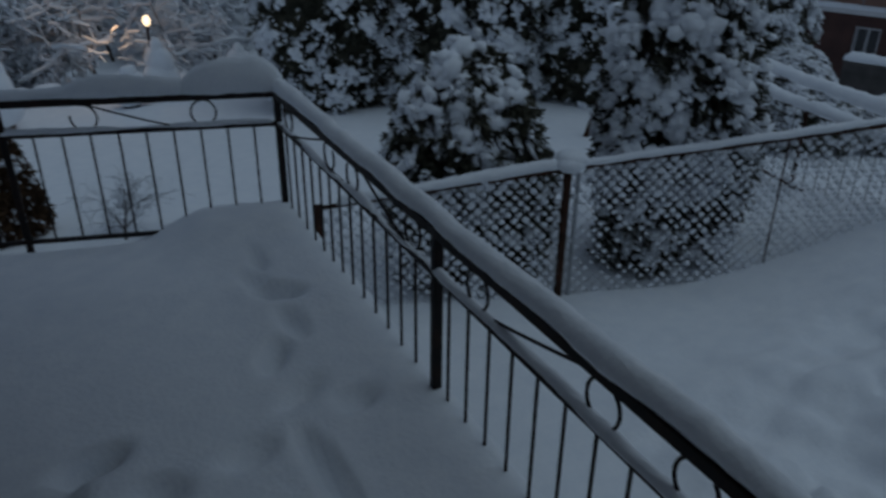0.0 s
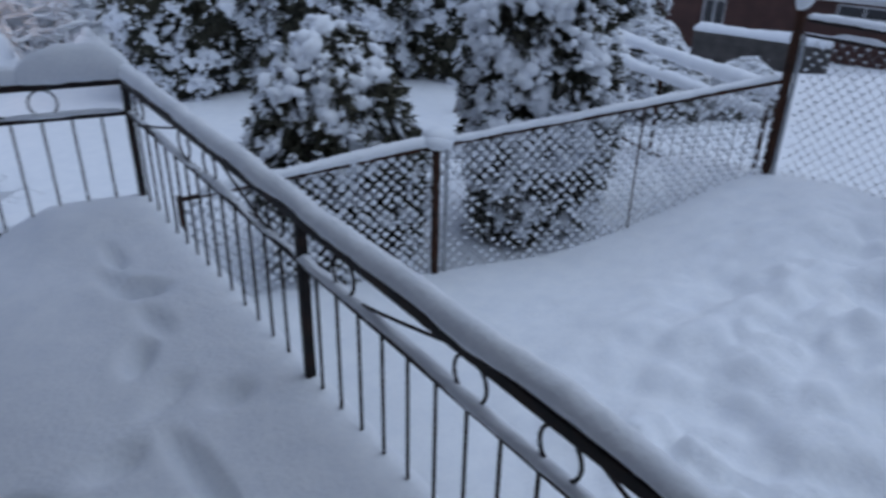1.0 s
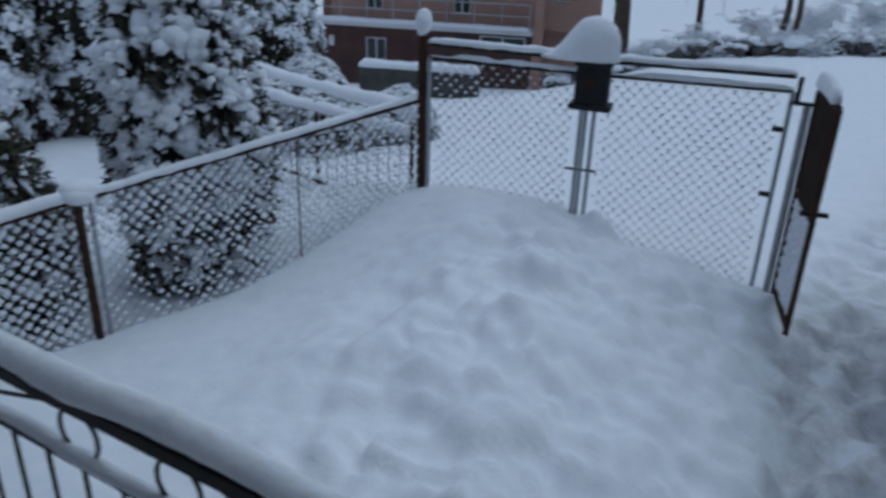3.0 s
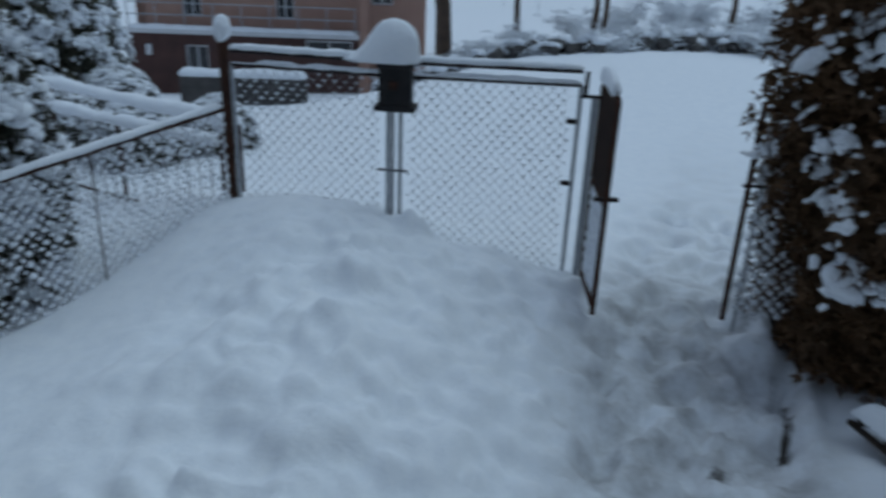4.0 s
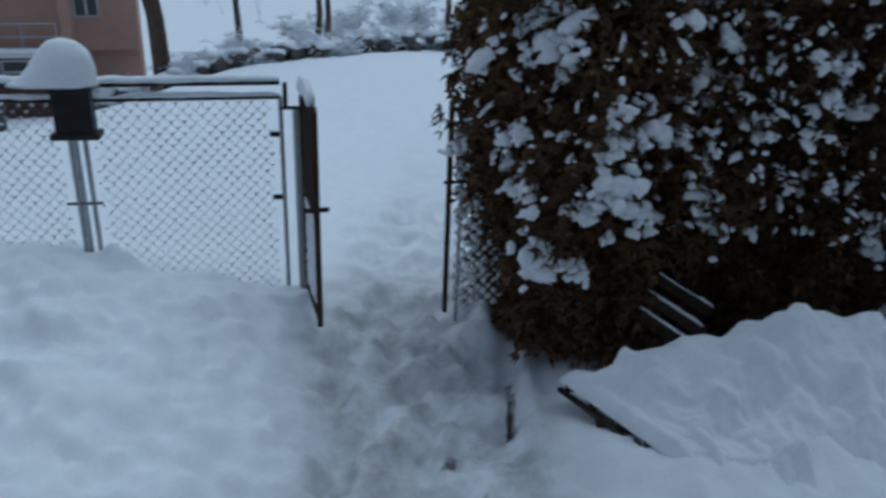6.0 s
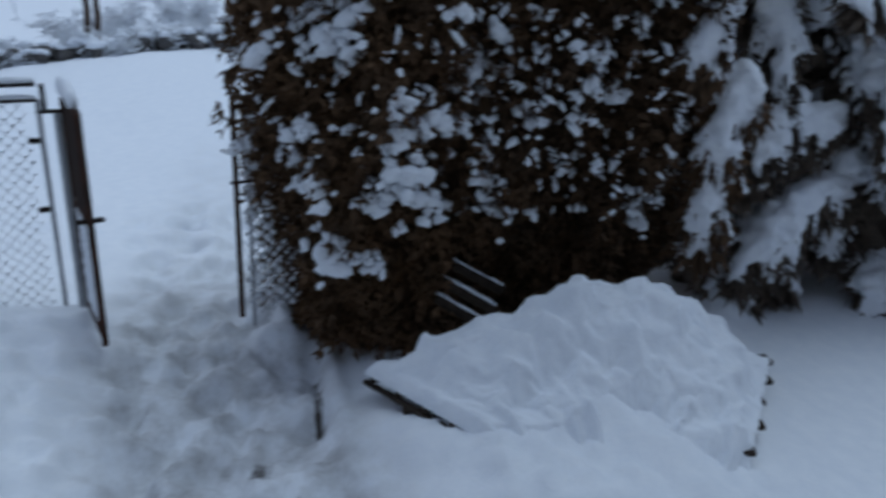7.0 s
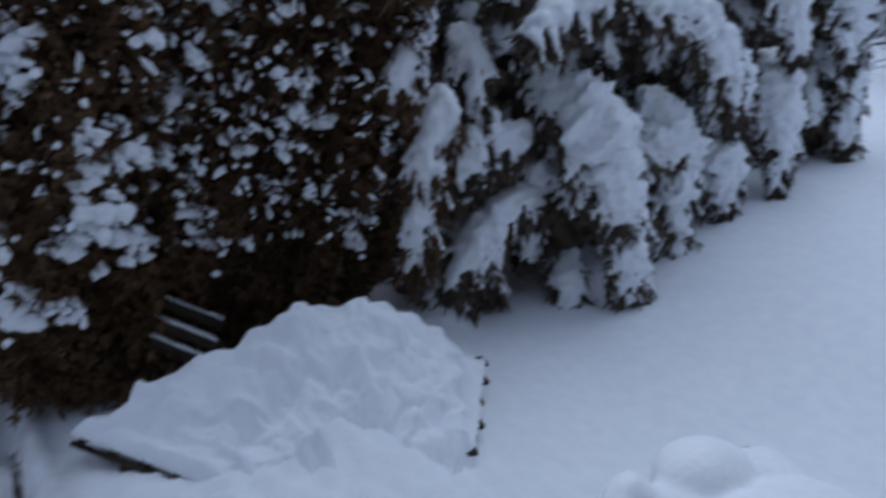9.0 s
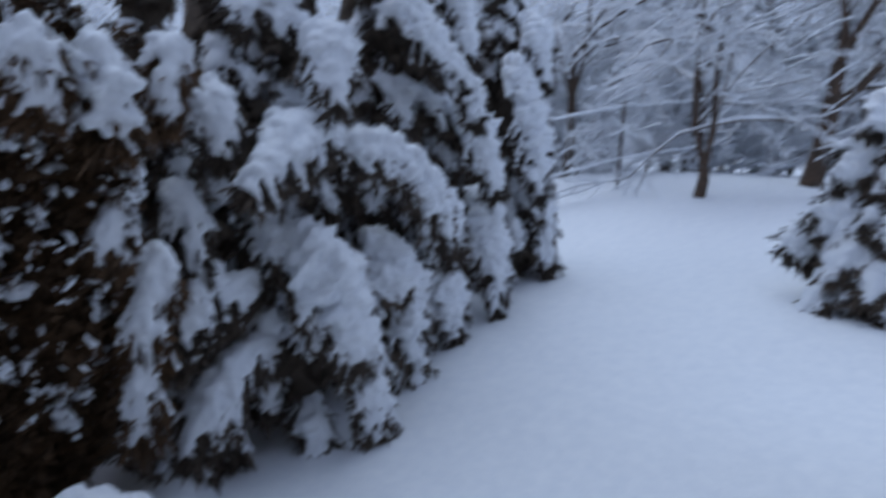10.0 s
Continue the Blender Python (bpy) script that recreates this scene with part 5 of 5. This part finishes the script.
part("pillar", block(bmesh.new(), (0.30, 0.30, 5.4), pose(6.75, 0.2, 2.2), 0.01), PLASTER, house, "salmon pillar")
bm = bmesh.new()
snow_ridge(bm, (-0.4, 0.02, 2.08), (6.5, 0.02, 2.08), 0.30, 0.12, 81, step=0.2)
part("ledge_snow", bm, SNOW, house, "snow along the balcony edge", True)
for z in (2.5, 2.85):
    bm = bmesh.new()
    tube(bm, [(-0.4, -0.05, z), (6.5, -0.05, z)], 0.02, 6)
    part("balcony_rail", bm, ZINC, house)
for k in range(9):
    bm = bmesh.new()
    tube(bm, [(-0.4 + k * 0.86, -0.05, 2.05), (-0.4 + k * 0.86, -0.05, 2.86)], 0.02, 6)
    part("balcony_post", bm, ZINC, house)
part("light_box", block(bmesh.new(), (0.16, 0.1, 0.32), pose(0.15, -0.06, 1.45), 0.02), WHITE, house, "small pale wall lamp")

low_wall = thing("garden_wall", "low dark garden wall capped with snow", "wall", (15.1, 8.9, -2.65), kind="structure")
low_wall.rotation_euler = (0, 0, math.atan2(-3.75, 1.3))
part("masonry", block(bmesh.new(), (2.9, 0.25, 1.2), pose(1.3, 0, 0.0), 0.02), STONE, low_wall)
bm = bmesh.new()
snow_ridge(bm, (-0.15, 0, 0.60), (2.75, 0, 0.60), 0.34, 0.16, 82, step=0.1)
part("wall_snow", bm, SNOW, low_wall, "snow on the wall's top", True)

# ---- the neighbour's low fence and shrubs ----
low_fence = thing("low_fence", "low slatted garden fence under a bank of snow", "fence")
P, Q = Vector((4.80, 2.85)), Vector((4.42, 0.80))


def low_fence_parts():
    d = Q - P
    for z, r in ((-0.03, 0.012), (-0.62, 0.012)):
        part("fence_rail", tube(bmesh.new(), [(*P, z), (*Q, z)], r, 6), RUST, low_fence)
    n = int(d.length / 0.11)
    for k in range(n + 1):
        e = P + d * (k / n)
        part("picket", tube(bmesh.new(), [(e.x, e.y, -1.05), (e.x, e.y, -0.03)], 0.004, 5), WIRE, low_fence)
    for e in (P, P.lerp(Q, 0.5), Q):
        post(low_fence, e.x, e.y, -1.2, 0.05, 0.016, RUST)
    bm = bmesh.new()
    snow_ridge(bm, (*P, -0.02), (*Q, -0.02), 0.10, 0.07, 83)
    part("rail_snow", bm, SNOW, low_fence, "thick bank of snow on the top rail", True)
    bm = bmesh.new()
    w = Vector((0.30, 0.05))
    snow_ridge(bm, (*(P + w), 0.07), (*(Q + w), 0.03), 0.12, 0.09, 84)
    part("second_rail_snow", bm, SNOW, low_fence, "second line of snow", True)
    part("second_rail", tube(bmesh.new(), [(*(P + w), 0.06), (*(Q + w), 0.02)], 0.012, 6), RUST, low_fence)
    for e in (P + w, Q + w):
        post(low_fence, e.x, e.y, -1.2, 0.05, 0.02, RUST)


low_fence_parts()
for k, (x, y, s) in enumerate(((6.3, 4.1, 0.40), (6.2, 3.0, 0.34), (7.6, 4.4, 0.42), (7.0, 2.6, 0.30))):
    ob = copy_thing(broad, pose(x, y, land(x, y) - 0.2, 0, 0, 50 * k))
    ob.scale = (s * 1.2, s * 1.2, s * 0.62)
    tagged(ob, "low clipped shrub buried in snow", group="low shrubs")
stake = thing("fence_post", "dark wooden post with a block of snow on top", "post", (4.75, 4.3, land(4.75, 4.3)))
part("shaft", block(bmesh.new(), (0.07, 0.07, 1.3), pose(0, 0, 0.5, 2, 3, 20), 0.008), RUST, stake)
part("brace", bar(bmesh.new(), (-0.02, 0, 0.5), (-0.2, 0.05, -0.1), 0.05, 0.05), RUST, stake)
v, f = lumps(np.array([(0.03, 0, 1.22), (0.03, 0, 1.28)]), [(1, 0, 0)] * 2, np.array([(0.11, 0.10, 0.10), (0.09, 0.09, 0.08)]), np.random.default_rng(3), 3, 0.15)
put("snow_cap", mesh("snow_cap", v, f, SNOW, True), stake, "block of snow")

# snow-capped stakes and stones at the thicket's edge
for k, (x, y, h) in enumerate(((1.05, 9.3, 0.75), (0.6, 9.0, 0.5), (2.2, 9.6, 0.6), (-0.9, 8.6, 0.8), (2.7, 9.2, 0.4))):
    st = thing("snowy_stump", "tree stump under a pointed hood of snow", "stump", (x, y, land(x, y)), "snow-hooded stumps")
    part("stump", tube(bmesh.new(), [(0, 0, -0.2), (0, 0, h * 0.5)], [0.12, 0.09], 8), BARK, st)
    v, f = lumps(np.array([(0, 0, h * 0.35), (0, 0, h * 0.65), (0.02, 0, h * 0.9)]), [(1, 0, 0.1)] * 3, np.array([(0.26, 0.24, h * 0.35), (0.19, 0.18, h * 0.3), (0.10, 0.10, h * 0.22)]), np.random.default_rng(k), 3, 0.2)
    put("snow_hood", mesh("snow_hood", v, f, SNOW, True), st, "pointed hood of snow")
for k in range(14):
    x, y = -1.8 + k * 0.36, 9.9 + 0.15 * math.sin(k * 2.1)
    v, f = lumps(np.array([(0, 0, 0.0), (0, 0, 0.13)]), [(1, 0, 0)] * 2, np.array([(0.24, 0.18, 0.16), (0.23, 0.17, 0.09)]), np.random.default_rng(300 + k), 2, 0.3)
    st = thing("border_stone", "dark border stone capped with snow", "stone", (x, y, land(x, y) + 0.03), "border stones")
    half = len(v) // 2
    put("stone", mesh("stone", v[:half], f[:len(f) // 2], STONE, True), st)
    put("snow_cap", mesh("snow_cap", v[half:], f[len(f) // 2:] - half, SNOW, True), st, "snow on the stone")

# the lamp that glows at the edge of the thicket
LX, LY, LZ = 1.0, 9.5, -0.36
lamp = thing("garden_lamp", "lit garden lamp glowing warm at the thicket's edge", "lamp", (LX, LY, LZ - 2.3))
part("pole", tube(bmesh.new(), [(0, 0, 0.9), (0, 0, 2.24)], 0.02, 8), RUST, lamp)
glow = bpy.data.materials.new("warm_lamp")
glow.use_nodes = True
gb = glow.node_tree.nodes["Principled BSDF"]
gb.inputs["Emission Color"].default_value, gb.inputs["Emission Strength"].default_value = (1.0, 0.70, 0.42, 1), 6
part("globe", tube(bmesh.new(), [(0, 0, 2.23), (0, 0, 2.25), (0, 0, 2.30), (0, 0, 2.35), (0, 0, 2.37)], [0.02, 0.04, 0.055, 0.04, 0.015], 12), glow, lamp, "glowing lamp globe", True)
bulb = new("lamp_light", bpy.data.lights.new("lamp_light", "POINT"))
bulb.data.energy, bulb.data.color, bulb.data.shadow_soft_size = 8, (1.0, 0.58, 0.30), 0.10
bulb.location = (LX - 0.40, LY + 0.35, LZ - 0.12)

# ---- an unseen wall, added behind the terrace to close it and block sky light ----
shade_wall = thing("wall_house", "plain rendered wall added unseen behind the terrace, closing and shading it", "wall", (-1.35, -3.0, -0.9), kind="structure")
part("wall_face", block(bmesh.new(), (0.3, 9.0, 7.6), pose(-0.15, -0.6, 3.6), 0.01), RENDER, shade_wall)
# overhead slab, added out of view so that the terrace lies in shade
part("eave", block(bmesh.new(), (2.24, 5.0, 0.2), pose(1.04, 2.6, 3.4), 0.01), RENDER, shade_wall, "plain slab added out of view above the terrace to shade it")
